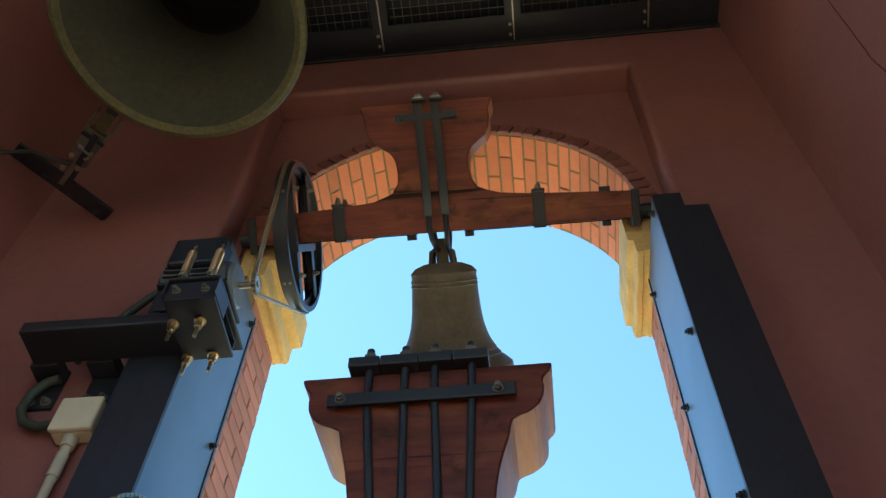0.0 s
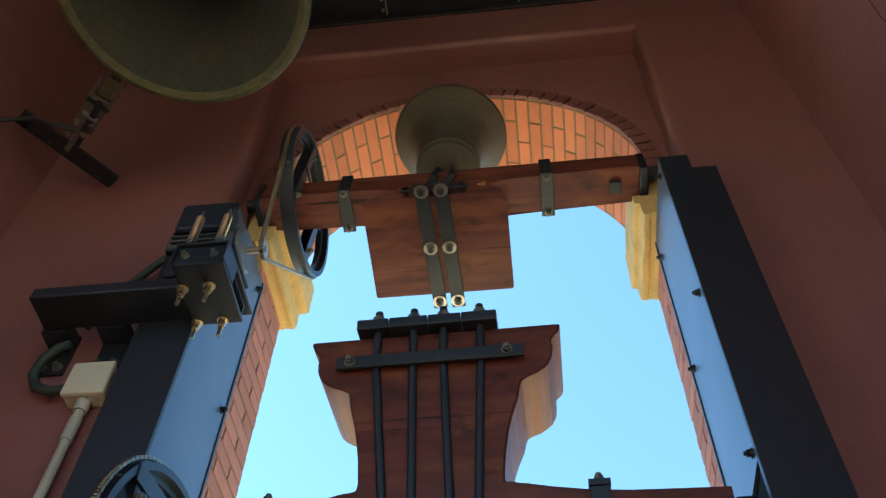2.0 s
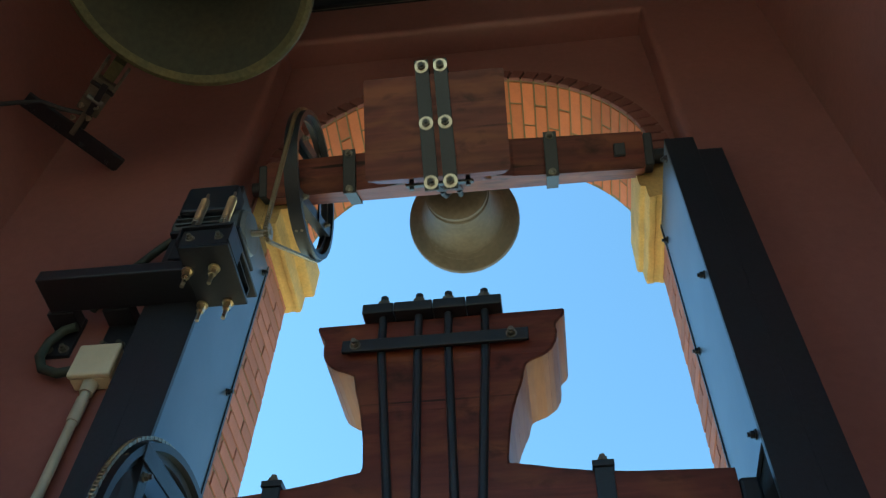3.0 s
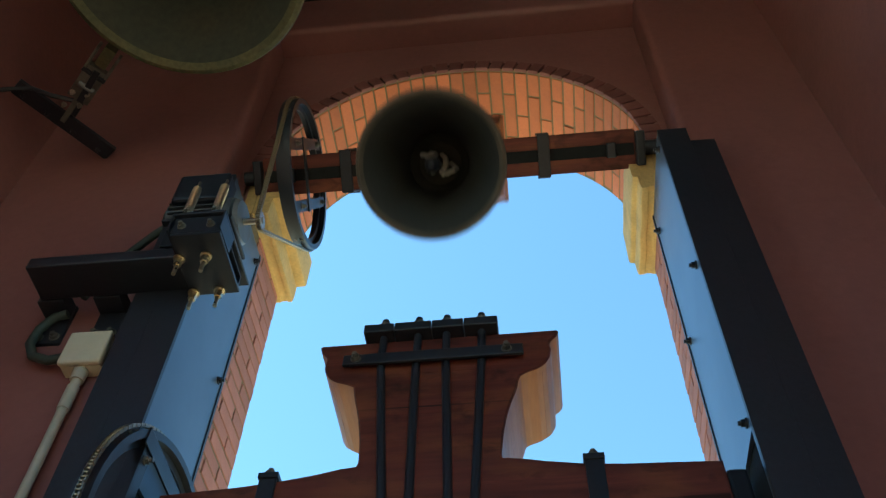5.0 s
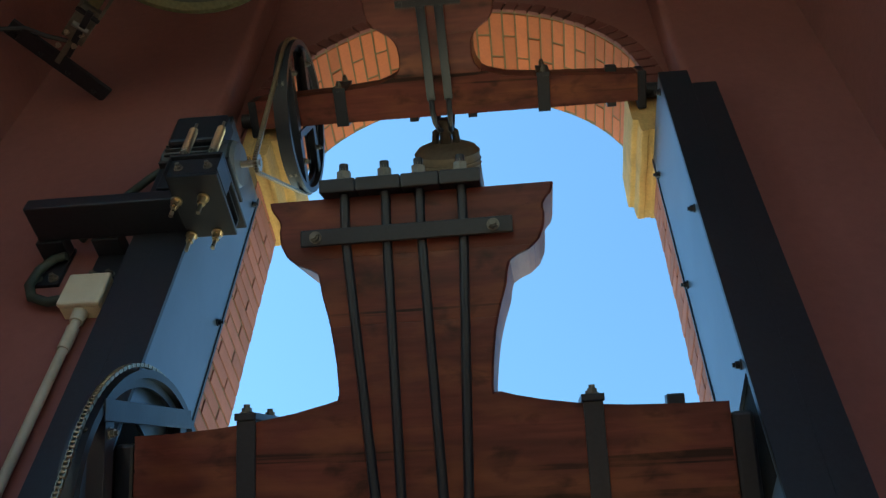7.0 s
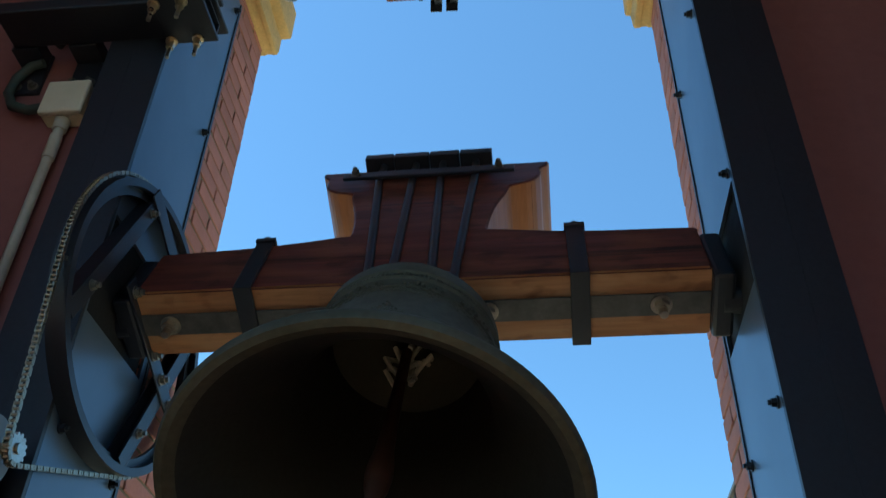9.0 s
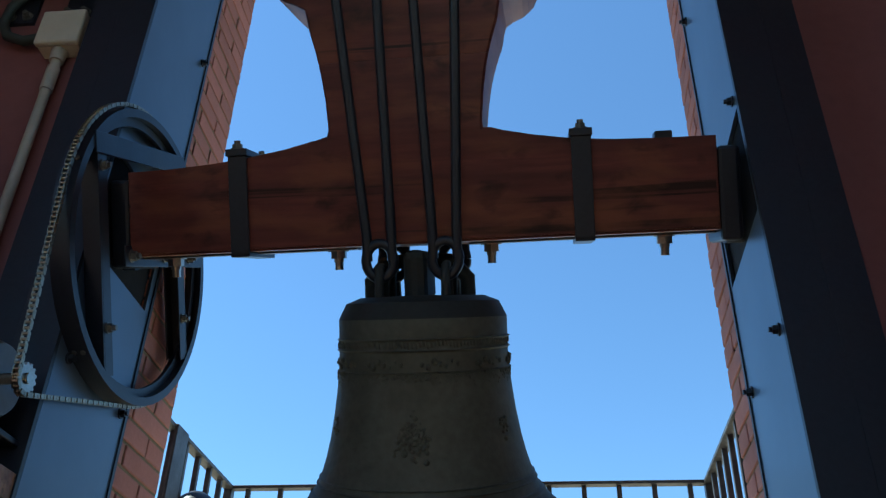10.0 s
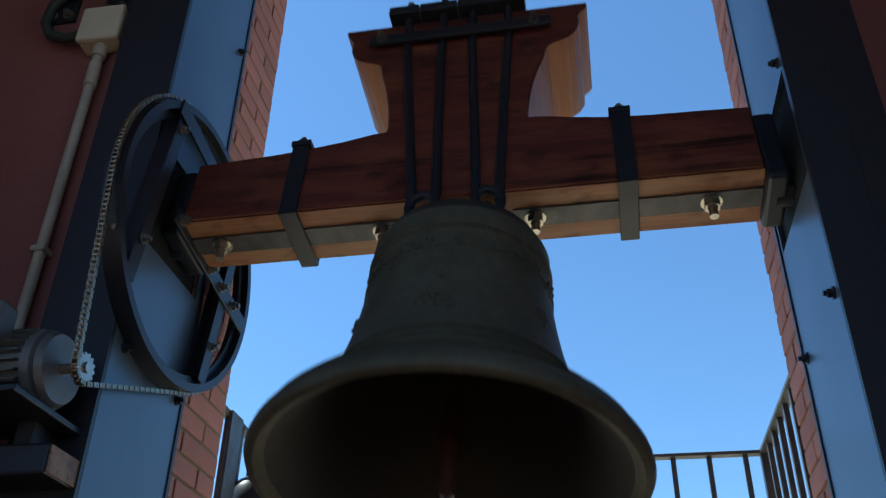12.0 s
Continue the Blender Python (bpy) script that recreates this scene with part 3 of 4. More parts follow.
        bmesh.ops.create_icosphere(bm, subdivisions=1, radius=random.uniform(0.003, 0.0065), matrix=hang @ Matrix.Translation((rs * 1.006 * math.cos(a), rs * 1.006 * math.sin(a), -h * t)))
    for k in range(150):                         # raised letters too worn to read
        a, t = 2 * math.pi * k / 150, 0.185 + random.uniform(-0.006, 0.006)
        bmesh.ops.create_icosphere(bm, subdivisions=1, radius=random.uniform(0.003, 0.0045), matrix=hang @ Matrix.Translation((rs * 1.002 * math.cos(a), rs * 1.002 * math.sin(a), -h * t)) @ Matrix.Diagonal((1, 1, 2.2, 1)))
    girth = curve([(rs * k, t) for t, k in outline])
    for k in range(170):                         # cast emblems: one to the room, smaller ones round the bell
        q = k % 5
        wide, tall, mid = (0.10, 0.034, 0.51) if q in (0, 1, 2) else (0.05, 0.022, 0.50)
        a = -math.pi / 2 + (0 if q < 3 else (q - 2) * 1.05 * (-1) ** (k // 5))
        t = random.gauss(mid, tall)
        a += random.uniform(-wide, wide) * (1.4 - abs(t - mid) / 0.09 if t < mid else 1.8)
        bmesh.ops.create_icosphere(bm, subdivisions=1, radius=random.uniform(0.0035, 0.0075), matrix=hang @ Matrix.Translation((girth(t) * math.cos(a), girth(t) * math.sin(a), -h * t)))
    tagged(part("relief_ornament", bm, BRONZE, body, "cast relief ornament", True), kind="stuff")
    for xm in (-0.087, 0.077):
        for q in (-1, 1):
            bm = tube(B(), [(xm, q * 0.140, zc - 0.03), (xm, q * 0.136, zc + 0.005), (xm, q * 0.130, -0.085), (xm, q * 0.112, -0.058), (xm, q * 0.085, -0.056), (xm, q * 0.060, -0.085), (xm, q * 0.052, zc - 0.01)], 0.011, 10)
            part("crown_loop", bm, BRONZE_DARK, body, "cast crown loop", True)
    for xm in (-0.125, 0.125):
        bm = tube(B(), [(cx + 0.01 + xm, 0, zc - 0.03), (cx + 0.01 + xm, 0, zc + 0.04), (cx + 0.01 + xm * 0.7, 0, zc + 0.085), (cx + 0.01 + xm * 0.2, 0, zc + 0.09)], 0.02, 10)
        part("crown_loop", bm, BRONZE_DARK, body, "cast crown loop", True)
    part("crown_stem", box(B(), -0.033, 0.026, -0.100, 0.100, zc - 0.02, zc + 0.115, 0.022), BRONZE_DARK, body)
    part("bolt", box(B(), 0.606, 0.65, -0.024, 0.024, 0.224, 0.254, 0.004), STEEL_BLACK, b)
    for t, w in ((0.285, 0.003), (0.690, 0.003), (0.712, 0.004), (0.748, 0.003), (0.762, 0.003), (0.855, 0.003), (0.892, 0.003), (0.905, 0.003)):
        ra, rb = girth(t - w / h), girth(t + w / h)
        bm = lathe(B(), [(ra - 0.002, -h * t + w), ((ra + rb) / 2 + 0.0045, -h * t), (rb - 0.002, -h * t - w)], 96, hang)
        part("moulding_ring", bm, BRONZE, body)
    # clapper and the rope knotted round its hook
    clap = part("clapper", lathe(B(), [(0, -0.10), (0.012, -0.10), (0.016, -0.40), (0.02, -0.47), (0.026, -0.51), (0.028, -0.54), (0.024, -0.58), (0.018, -0.60), (0.016, -0.66), (0, -0.665)], 20, hang), WOOD_DARK, body, "dark wooden clapper", True)
    bm = B()
    for k in range(9):
        a = 2 * math.pi * k / 9
        pts = [(cx + 0.02 + 0.028 * math.cos(a) * (1 + math.sin(t * 2 + k)), 0.03 * math.sin(a) + 0.02 * math.cos(t * 3 + k), zc - 0.06 - 0.035 * t) for t in (0, 0.5, 1, 1.5, 2, 2.6)]
        tube(bm, pts, 0.006, 6)
    part("rope_lashing", bm, ROPE, clap, "frayed pale rope lashing", True)
    sprocket(b, -0.765, 0.395, 0.05, 6)
    return b


def sprocket(b, x, r, w, arms):
    """The big chain wheel on the yoke's end."""
    wheel = part("chain_wheel", ring(B(), (x, 0, 0), "x", r - 0.022, r, w, 72), STEEL_BLACK, b, "black steel chain wheel", True)
    bm = ring(B(), (x, 0, 0), "x", r - 0.045, r - 0.022, 0.010, 72)
    part("rim_flange", bm, STEEL_BLACK, wheel, "", True)
    large = r > 0.35
    yc, zl = (0.248, 0.295) if large else (0.150, 0.265)
    for side in (-1, 1):                         # two channels set as chords, open towards each other
        bm = box(B(), x - 0.022, x + 0.022, *sorted((side * yc, side * (yc - 0.006))), -zl, zl, 0.001)
        for xx in (x - 0.022, x + 0.017):
            box(bm, xx, xx + 0.005, *sorted((side * (yc - 0.006), side * (yc - 0.045))), -zl, zl, 0.001)
        part("channel", bm, STEEL_BLACK, wheel, "black steel channel across the wheel")
        for z in (-0.6 * zl, 0.75 * zl):
            bm = B()
            nut(bm, (x + 0.022, side * (yc - 0.024), z), (1, 0, 0), 0.010, 0.010)
            part("nut", bm, STEEL_WORN, wheel)
    if large:                                    # bars that bolt the wheel to the beam's end
        for z, ya, yb in ((0.0, -0.135, 0.37), (0.275, -0.265, 0.265)):
            part("clamp_bar", box(B(), x + 0.0225, x + 0.029, ya, yb, z - 0.027, z + 0.027, 0.002), STEEL_BLACK, wheel, "bolted black flat bar")
            for y in (-0.10, 0.10, 0.18, 0.27) if z == 0 else ():
                bm = B()
                nut(bm, (x + 0.029, y, z), (1, 0, 0), 0.012, 0.012)
                part("nut", bm, STEEL_WORN, wheel)
    else:
        part("clamp_bar", box(B(), x + 0.0225, x + 0.029, -0.155, 0.155, -0.062, -0.030, 0.002), STEEL_BLACK, wheel)
    for a in (35, 145, 215, 325):
        d = Vector((0, math.cos(radians(a)), math.sin(radians(a)))) * (r - 0.001)
        bm = B()
        for off in (-0.011, 0.011):
            rod(bm, d + Vector((x + off, 0, 0)), d * 1.012 + Vector((x + off, 0, 0)), 0.006, n=10)
        part("rivet", bm, STEEL_WORN, wheel)


def small_bell():
    b = thing("small_bell", "small brown bronze bell on a red-varnished wooden yoke", "bell", (0, *A1))
    e, cx = 0.080, -0.020
    bm = prism(B(), [(-0.775, -0.024), (0.757, -0.024), (0.757, 0.085), (0.37, 0.104), (0.24, 0.112), (0.185, 0.128), (0.150, 0.150), (-0.195, 0.150), (-0.225, 0.130), (-0.28, 0.116), (-0.42, 0.104), (-0.775, 0.092)], -e, e)
    bmesh.ops.bevel(bm, geom=[x for x in bm.edges if abs(x.verts[0].co.y - x.verts[1].co.y) < 0.01], offset=0.005, segments=2, affect="EDGES")
    part("yoke_beam", bm, WOOD, b, "red-varnished hardwood beam")
    for x0, x1 in ((-0.77, -0.12), (0.08, 0.752)):
        part("gudgeon_plate", box(B(), x0, x1, -0.024, 0.024, -0.0285, -0.0245, 0.001), BLACK_AND_SHADE, b)
    right = curve([(0.150, 0.150), (0.128, 0.178), (0.119, 0.22), (0.122, 0.27), (0.135, 0.30), (0.165, 0.325), (0.195, 0.345), (0.212, 0.375), (0.218, 0.413), (0.216, 0.448), (0.226, 0.468), (0.232, 0.487)])
    left = curve([(-0.195, 0.150), (-0.172, 0.178), (-0.166, 0.22), (-0.170, 0.27), (-0.185, 0.30), (-0.22, 0.325), (-0.248, 0.345), (-0.268, 0.375), (-0.276, 0.413), (-0.276, 0.448), (-0.284, 0.468), (-0.290, 0.487)])
    deep = curve([(0.100, 0.150), (0.203, 0.487)])
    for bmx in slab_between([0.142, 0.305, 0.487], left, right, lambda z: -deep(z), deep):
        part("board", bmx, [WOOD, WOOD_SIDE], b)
    # paired flat straps over the head, running down both faces to the crown
    for x in (-0.057, 0.012):
        lie = pose(x - 0.003, 0, 0, 0, 0, 2.1)      # the straps lie a little askew
        bm = box(B(), -0.0255, 0.0255, -0.260, 0.260, 0.488, 0.498, 0.002)
        bmesh.ops.transform(bm, matrix=lie, verts=bm.verts)
        part("top_strap", bm, STEEL_BLACK, b, "flat black iron strap")
        for y in (-0.230, 0.0, 0.230):
            p = lie @ Vector((0, y, 0))
            bm = rod(B(), (p.x, p.y, 0.4982), (p.x, p.y, 0.5015), 0.0260, n=24)
            part("washer", bm, STEEL_BARE, b)
            bm = B()
            rod(bm, (p.x, p.y, 0.5017), (p.x, p.y, 0.513), 0.0155, n=6)
            part("nut", bm, STEEL_WORN, b)
            bm = rod(B(), (p.x, p.y, 0.5132), (p.x, p.y, 0.5195), 0.0085, n=10)
            part("bolt_end", bm, STEEL_BLACK, b)
        for s in (-1, 1):
            bm = box(B(), -0.017, 0.017, -0.0045, 0.0045, -0.23, 0.23, 0.002)
            bmesh.ops.transform(bm, matrix=pose(x, s * 0.157, 0.262, -s * 17.2, 0, 0), verts=bm.verts)
            tube(bm, [(x, s * 0.092, 0.045), (x, s * 0.086, 0.0), (x * 0.9, s * 0.078, -0.05), (x * 0.7, s * 0.05, -0.085), (x * 0.5, s * 0.01, -0.10)], 0.011, 8)
            part("tie_strap", bm, STEEL_BLACK, b, "flat black iron tie strap", True)
    for s in (-1, 1):
        bm = box(B(), -0.150, 0.095, s * 0.210 - 0.005, s * 0.210 + 0.005, 0.416, 0.446, 0.003)
        for x in (-0.13, 0.075):
            rod(bm, (x, s * 0.18, 0.431), (x, s * 0.226, 0.431), 0.009, n=8)
        part("cross_bar", bm, STEEL_BLACK, b)
    for x in (-0.425, 0.39):
        bm = box(B(), x - 0.024, x + 0.024, -e - 0.009, -e - 0.001, -0.036, 0.112, 0.002)
        box(bm, x - 0.024, x + 0.024, e + 0.001, e + 0.009, -0.036, 0.112, 0.002)
        box(bm, x - 0.024, x + 0.024, -e - 0.009, e + 0.009, -0.036, -0.026, 0.002)
        box(bm, x - 0.026, x + 0.026, -e - 0.016, e + 0.016, 0.107, 0.121, 0.002)
        part("strap", bm, STEEL_BLACK, b, "black iron strap")
        for s in (-1, 1):
            bm = B()
            nut(bm, (x, s * (e - 0.002), 0.121), (0, 0, 1), 0.011)
            part("nut", bm, STEEL_WORN, b)
    for x in (-0.66, -0.14, 0.10, 0.66):
        part("bolt", box(B(), x - 0.018, x + 0.018, -0.03, 0.03, -0.05, -0.0255, 0.003), STEEL_BLACK, b)
        if abs(x) > 0.5:
            part("bolt", box(B(), x - 0.022, x + 0.022, -0.025, 0.025, 0.086, 0.112, 0.003), STEEL_BLACK, b)
    for s, xe in ((-1, -0.776), (1, 0.758)):
        bm = box(B(), *sorted((xe, xe + s * 0.035)), -0.07, 0.07, -0.06, 0.09, 0.006)
        rod(bm, (xe, 0, 0), (s * 0.86, 0, 0), 0.03, n=20)
        part("gudgeon", bm, STEEL_BLACK, b, "black gudgeon and end plate")
    h, r, rs, zc = 0.462, 0.264, 0.137, -0.150
    # the dark within the mouth is shade, carried by the second material
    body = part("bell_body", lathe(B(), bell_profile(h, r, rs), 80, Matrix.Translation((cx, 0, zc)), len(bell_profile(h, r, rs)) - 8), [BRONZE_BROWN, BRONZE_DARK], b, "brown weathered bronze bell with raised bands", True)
    bm = box(B(), cx - 0.024, cx + 0.024, -0.03, 0.03, zc - 0.01, zc + 0.10, 0.008)
    tube(bm, [(cx - 0.045, 0, zc - 0.01), (cx - 0.04, 0, zc + 0.04), (cx, 0, zc + 0.07), (cx + 0.04, 0, zc + 0.04), (cx + 0.045, 0, zc - 0.01)], 0.016, 8)
    part("crown_loop", bm, BRONZE_BROWN, body, "cast crown loop", True)
    clap = part("clapper", lathe(B(), [(0, -0.05), (0.008, -0.05), (0.009, -0.30), (0.022, -0.34), (0.03, -0.37), (0.022, -0.40), (0.009, -0.415), (0.009, -0.45), (0, -0.452)], 16, Matrix.Translation((cx, 0, zc))), STEEL_BLACK, body, "iron clapper", True)
    bm = B()
    for k in range(6):
        a = 2 * math.pi * k / 6
        tube(bm, [(cx + 0.042 * math.cos(a) * (1 + 0.6 * math.sin(t * 3 + k)), 0.042 * math.sin(a + t), zc - 0.05 - 0.05 * t) for t in (0, 0.6, 1.2, 1.9, 2.5)], 0.0095, 6)
    part("rope_lashing", bm, ROPE, clap, "pale rope lashing", True)
    sprocket(b, -0.615, 0.315, 0.055, 4)
    return b


BIG, SMALL = large_bell(), small_bell()


def still_bell():
    """The bell above the room, seen from below into its mouth."""
    b = thing("hanging_bell", "large green-bronze bell with a pitted lip hanging mouth down", "bell", (-0.885, -1.09, 4.0))
    h, r, rs = 0.72, 0.475, 0.245
    part("bell_body", lathe(B(), [(x, z + h) for x, z in bell_profile(h, r, rs)], 96, Matrix(), len(bell_profile(h, r, rs)) - 8), [BRONZE_GREEN, BRONZE_INNER, BLACK_AND_SHADE], b, "", True)
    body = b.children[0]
    for f in body.data.polygons:                 # shade deepening inwards, painted as darker materials
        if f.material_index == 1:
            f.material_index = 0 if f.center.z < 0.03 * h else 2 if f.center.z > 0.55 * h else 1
    bm = box(B(), -0.06, 0.06, -0.05, 0.05, h - 0.02, h + 0.16, 0.02)
    part("crown_loop", bm, BRONZE_GREEN, b)
    bm = box(B(), -0.85, 0.85, -0.10, 0.10, h + 0.15, h + 0.40, 0.01)
    part("yoke_beam", bm, WOOD_DARK, b)
    for x in (-0.8, 0.8):
        part("hanger", box(B(), x - 0.03, x + 0.03, -0.11, 0.11, h + 0.15, CEIL - 4.0 + 0.006, 0.004), STEEL_BLACK, b)


still_bell()


# ---- bell drives ----
def tangent_chain(c0, r0, c1, r1):
    """Points in the y-z plane of a chain round a large wheel (c0, r0) and a small sprocket (c1, r1)."""
    c0, c1 = Vector(c0), Vector(c1)
    d = c1 - c0
    base, spread = math.atan2(d.y, d.x), math.acos((r0 - r1) / d.length)
    a0, a1 = base + spread, base - spread
    n, pts = 70, []
    for k in range(n + 1):                       # far side of the wheel
        a = a0 + (2 * math.pi - 2 * spread) * k / n
        pts.append((c0.x + r0 * math.cos(a), c0.y + r0 * math.sin(a)))
    for k in range(13):                          # round the sprocket
        a = a1 + 2 * spread * k / 12
        pts.append((c1.x + r1 * math.cos(a), c1.y + r1 * math.sin(a)))
    pts.append(pts[0])
    return pts


def drive_chain(x, c0, r0, c1, r1, pitch):
    """A roller chain: pairs of plates and a roller for each link."""
    pts = [Vector((0, *p)) for p in tangent_chain(c0, r0, c1, r1)]
    lens = [0.0]
    for p, q in zip(pts, pts[1:]):
        lens.append(lens[-1] + (q - p).length)
    n = int(lens[-1] / pitch)
    along = lambda s: Vector((0, float(np.interp(s, lens, [p.y for p in pts])), float(np.interp(s, lens, [p.z for p in pts]))))
    bm = B()
    for k in range(n):
        p, q = along(k * lens[-1] / n), along(((k + 1) * lens[-1] / n) % lens[-1])
        d = (q - p).normalized()
        u = Vector((0, -d.z, d.y))
        off = 0.0062 if k % 2 else 0.0042
        for s in (-1, 1):
            o = Vector((x + s * off, 0, 0))
            h = 0.0050 if k % 2 else 0.0042
            a = [p - d * 0.003 + u * h + o, q + d * 0.003 + u * h + o, q + d * 0.003 - u * h + o, p - d * 0.003 - u * h + o]
            e = Vector((s * 0.0016, 0, 0))
            va, vb = [bm.verts.new(v) for v in a], [bm.verts.new(v + e) for v in a]
            bm.faces.new(va), bm.faces.new(vb)
            for i in range(4):
                bm.faces.new((va[i], va[(i + 1) % 4], vb[(i + 1) % 4], vb[i]))
        rod(bm, p + Vector((x - 0.0085, 0, 0)), p + Vector((x + 0.0085, 0, 0)), 0.0042, n=8)
    single("drive_chain", bm, CHAIN_STEEL, "bright steel roller chain round the bell wheel", "chain", "drive chains")


def cog(bm, x, y, z, r, teeth, w):
    pts = []
    for k in range(teeth * 4):
        a = 2 * math.pi * k / (teeth * 4)
        rr = r if k % 4 in (0, 1) else r * 0.84
        pts.append((y + rr * math.cos(a), z + rr * math.sin(a)))
    f = [bm.verts.new((x - w / 2, *p)) for p in pts]
    g = [bm.verts.new((x + w / 2, *p)) for p in pts]
    bm.faces.new(f), bm.faces.new(g[::-1])
    for i in range(len(pts)):
        bm.faces.new((f[i], f[(i + 1) % len(pts)], g[(i + 1) % len(pts)], g[i]))
    return bm


def bell_motor(xf, y, z, arm, rods, label, xs, paint):
    """A finned electric motor on a spring-loaded base, carried by a steel arm from the wall."""
    m = thing("bell_motor", label, "motor", (xf, y, z), "bell motors")
    body = lathe(B(), [(0, -0.25), (0.06, -0.25), (0.078, -0.235), (0.078, -0.03), (0.086, -0.028), (0.086, -0.008), (0.07, 0.0), (0.03, 0.004), (0, 0.004)], 40, pose(0, 0, 0, 0, 90, 0))
    housing = part("housing", body, paint, m, "cast motor housing", True)
    for k in range(26):
        a = 2 * math.pi * k / 26
        bm = box(B(), -0.225, -0.035, -0.0022, 0.0022, 0.076, 0.092)
        bmesh.ops.transform(bm, matrix=Matrix.Rotation(a, 4, "X"), verts=bm.verts)
        part("fin", bm, paint, housing)
    part("terminal_box", box(B(), -0.215, -0.03, -0.112, -0.03, 0.0, 0.155, 0.012) if rods else box(B(), -0.18, -0.07, -0.13, -0.07, 0.03, 0.11, 0.008), STEEL_BLACK if rods else paint, m)
    part("end_shield", rod(B(), (0.001, 0, 0), (0.016, 0, 0), 0.082, 0.074, n=40), MOTOR_GREY, m, "round grey end shield", True)
    part("shaft", rod(B(), (0.0, 0, 0), (xs - xf + 0.012, 0, 0), 0.012, n=16), STEEL_BARE, m, "bare steel shaft", True)
    part("sprocket", cog(B(), xs - xf, 0, 0, 0.034, 13, 0.012), STEEL_BARE, m, "small toothed sprocket")
    x0, x1, y0, y1, z0, z1 = arm
    L = lambda a, b, c, d, e, f: (a - xf, b - xf, c - y, d - y, e - z, f - z)
    part("arm", box(B(), *L(x0, x1, y0, y1, z0, z1), 0.006), STEEL_BLACK, m, "black steel arm")
    part("end_cap", box(B(), *L(x1, x1 + 0.004, y0 + 0.004, y1 - 0.004, z0 + 0.004, z1 - 0.004), 0.001), WOOD_PALE, m, "bare wooden end block") if rods is None else None
    bz = z - 0.105
    part("base_plate", box(B(), *L(xf - 0.22, xf + 0.02, y - (0.10 if rods else 0.14), y + (0.085 if rods else 0.12), bz, bz + 0.014), 0.003), STEEL_BLACK, m)
    for yy in (y - 0.05, y + 0.05):
        part("foot", box(B(), *L(xf - 0.20, xf - 0.03, yy - 0.014, yy + 0.014, bz + 0.014, z - 0.055), 0.004), MOTOR_GREY, m)
    for xx in (xf - 0.20, xf - 0.05):
        part("prop", box(B(), *L(xx - 0.02, xx + 0.02, y0 + 0.02, y1 - 0.01, z1 - 0.002, bz + 0.002), 0.002), STEEL_BLACK, m)
    for xx in (x0 - 0.012, x0 + 0.178):
        part("bracket", box(B(), *L(xx, xx + 0.092, y1 + 0.0005, YW - 0.0135, z0 - 0.006, z0 + 0.045), 0.003), STEEL_BLACK, m)
        part("wall_foot", box(B(), *L(xx - 0.002, xx + 0.094, YW - 0.013, YW + 0.001, z0 - 0.13, z0 + 0.05), 0.003), STEEL_BLACK, m)
        for dx in (0.016, 0.070):
            bm = B()
            nut(bm, (xx + dx - xf, YW - 0.013 - y, z0 - 0.102 - z), (0, -1, 0), 0.012, 0.010)
            part("nut", bm, STEEL_WORN, m)
    if rods:
        xa, xb, ya = x1 + 0.008, -0.634, -0.585
        zb, zt = z0 - 0.012, z1 + 0.016
        part("clamp_plate", box(B(), *L(xa, xb, ya + 0.012, y1 + 0.003, zb - 0.012, zb), 0.002), STEEL_BLACK, m)
        part("base_tray", box(B(), *L(xa - 0.01, xb + 0.002, ya - 0.002, y1 + 0.05, zt, zt + 0.012), 0.003), STEEL_BLACK, m)
        for c in (xa - 0.010, xb - 0.004):       # side flanges of the tray
            part("side_cheek", box(B(), *L(c, c + 0.006, ya, y0 - 0.004, zb + 0.001, zt - 0.001), 0.001), STEEL_BLACK, m)
        part("front_cheek", box(B(), *L(xa - 0.003, xb - 0.005, ya + 0.012, ya + 0.020, zb + 0.001, zt - 0.001), 0.001), STEEL_BLACK, m)
        bm = B()                                 # hollow end of the arm
        for ya_, yb_, za_, zb_ in ((y0, y1, z0, z0 + 0.006), (y0, y1, z1 - 0.006, z1), (y0, y0 + 0.006, z0 + 0.006, z1 - 0.006), (y1 - 0.006, y1, z0 + 0.006, z1 - 0.006)):
            box(bm, *L(x1 + 0.0005, xb - 0.008, ya_, yb_, za_, zb_))
        part("arm_end", bm, STEEL_BLACK, m, "open end of the square steel tube")
        for rx, ry in rods:
            bm = rod(B(), (rx - xf, ry - y, zb - 0.088 - z), (rx - xf, ry - y, z1 + 0.03 - z), 0.0068, n=10)
            rod(bm, (rx - xf, ry - y, zb - 0.018 - z), (rx - xf, ry - y, zb - 0.0125 - z), 0.019, n=16)
            rod(bm, (rx - xf, ry - y, zb - 0.032 - z), (rx - xf, ry - y, zb - 0.0185 - z), 0.0135, n=6)
            rod(bm, (rx - xf, ry - y, zb - 0.046 - z), (rx - xf, ry - y, zb - 0.033 - z), 0.0130, n=6)
            part("threaded_rod", bm, THREAD, m, "zinc-plated threaded rod with nuts")
        for rx in (-0.764, -0.672):
            ry, z2 = ya + 0.010, zt + 0.012
            bm = B()
            nut(bm, (rx - xf, ya + 0.012 - y, zt - 0.045 - z), (0, -1, 0), 0.010, 0.008)
            part("nut", bm, STEEL_WORN, m)
            turns = [(rx - xf + 0.0125 * math.cos(a), ry - y + 0.0125 * math.sin(a), z2 + 0.012 - z + 0.135 * a / (2 * math.pi * 15)) for a in np.linspace(0, 2 * math.pi * 15, 180)]
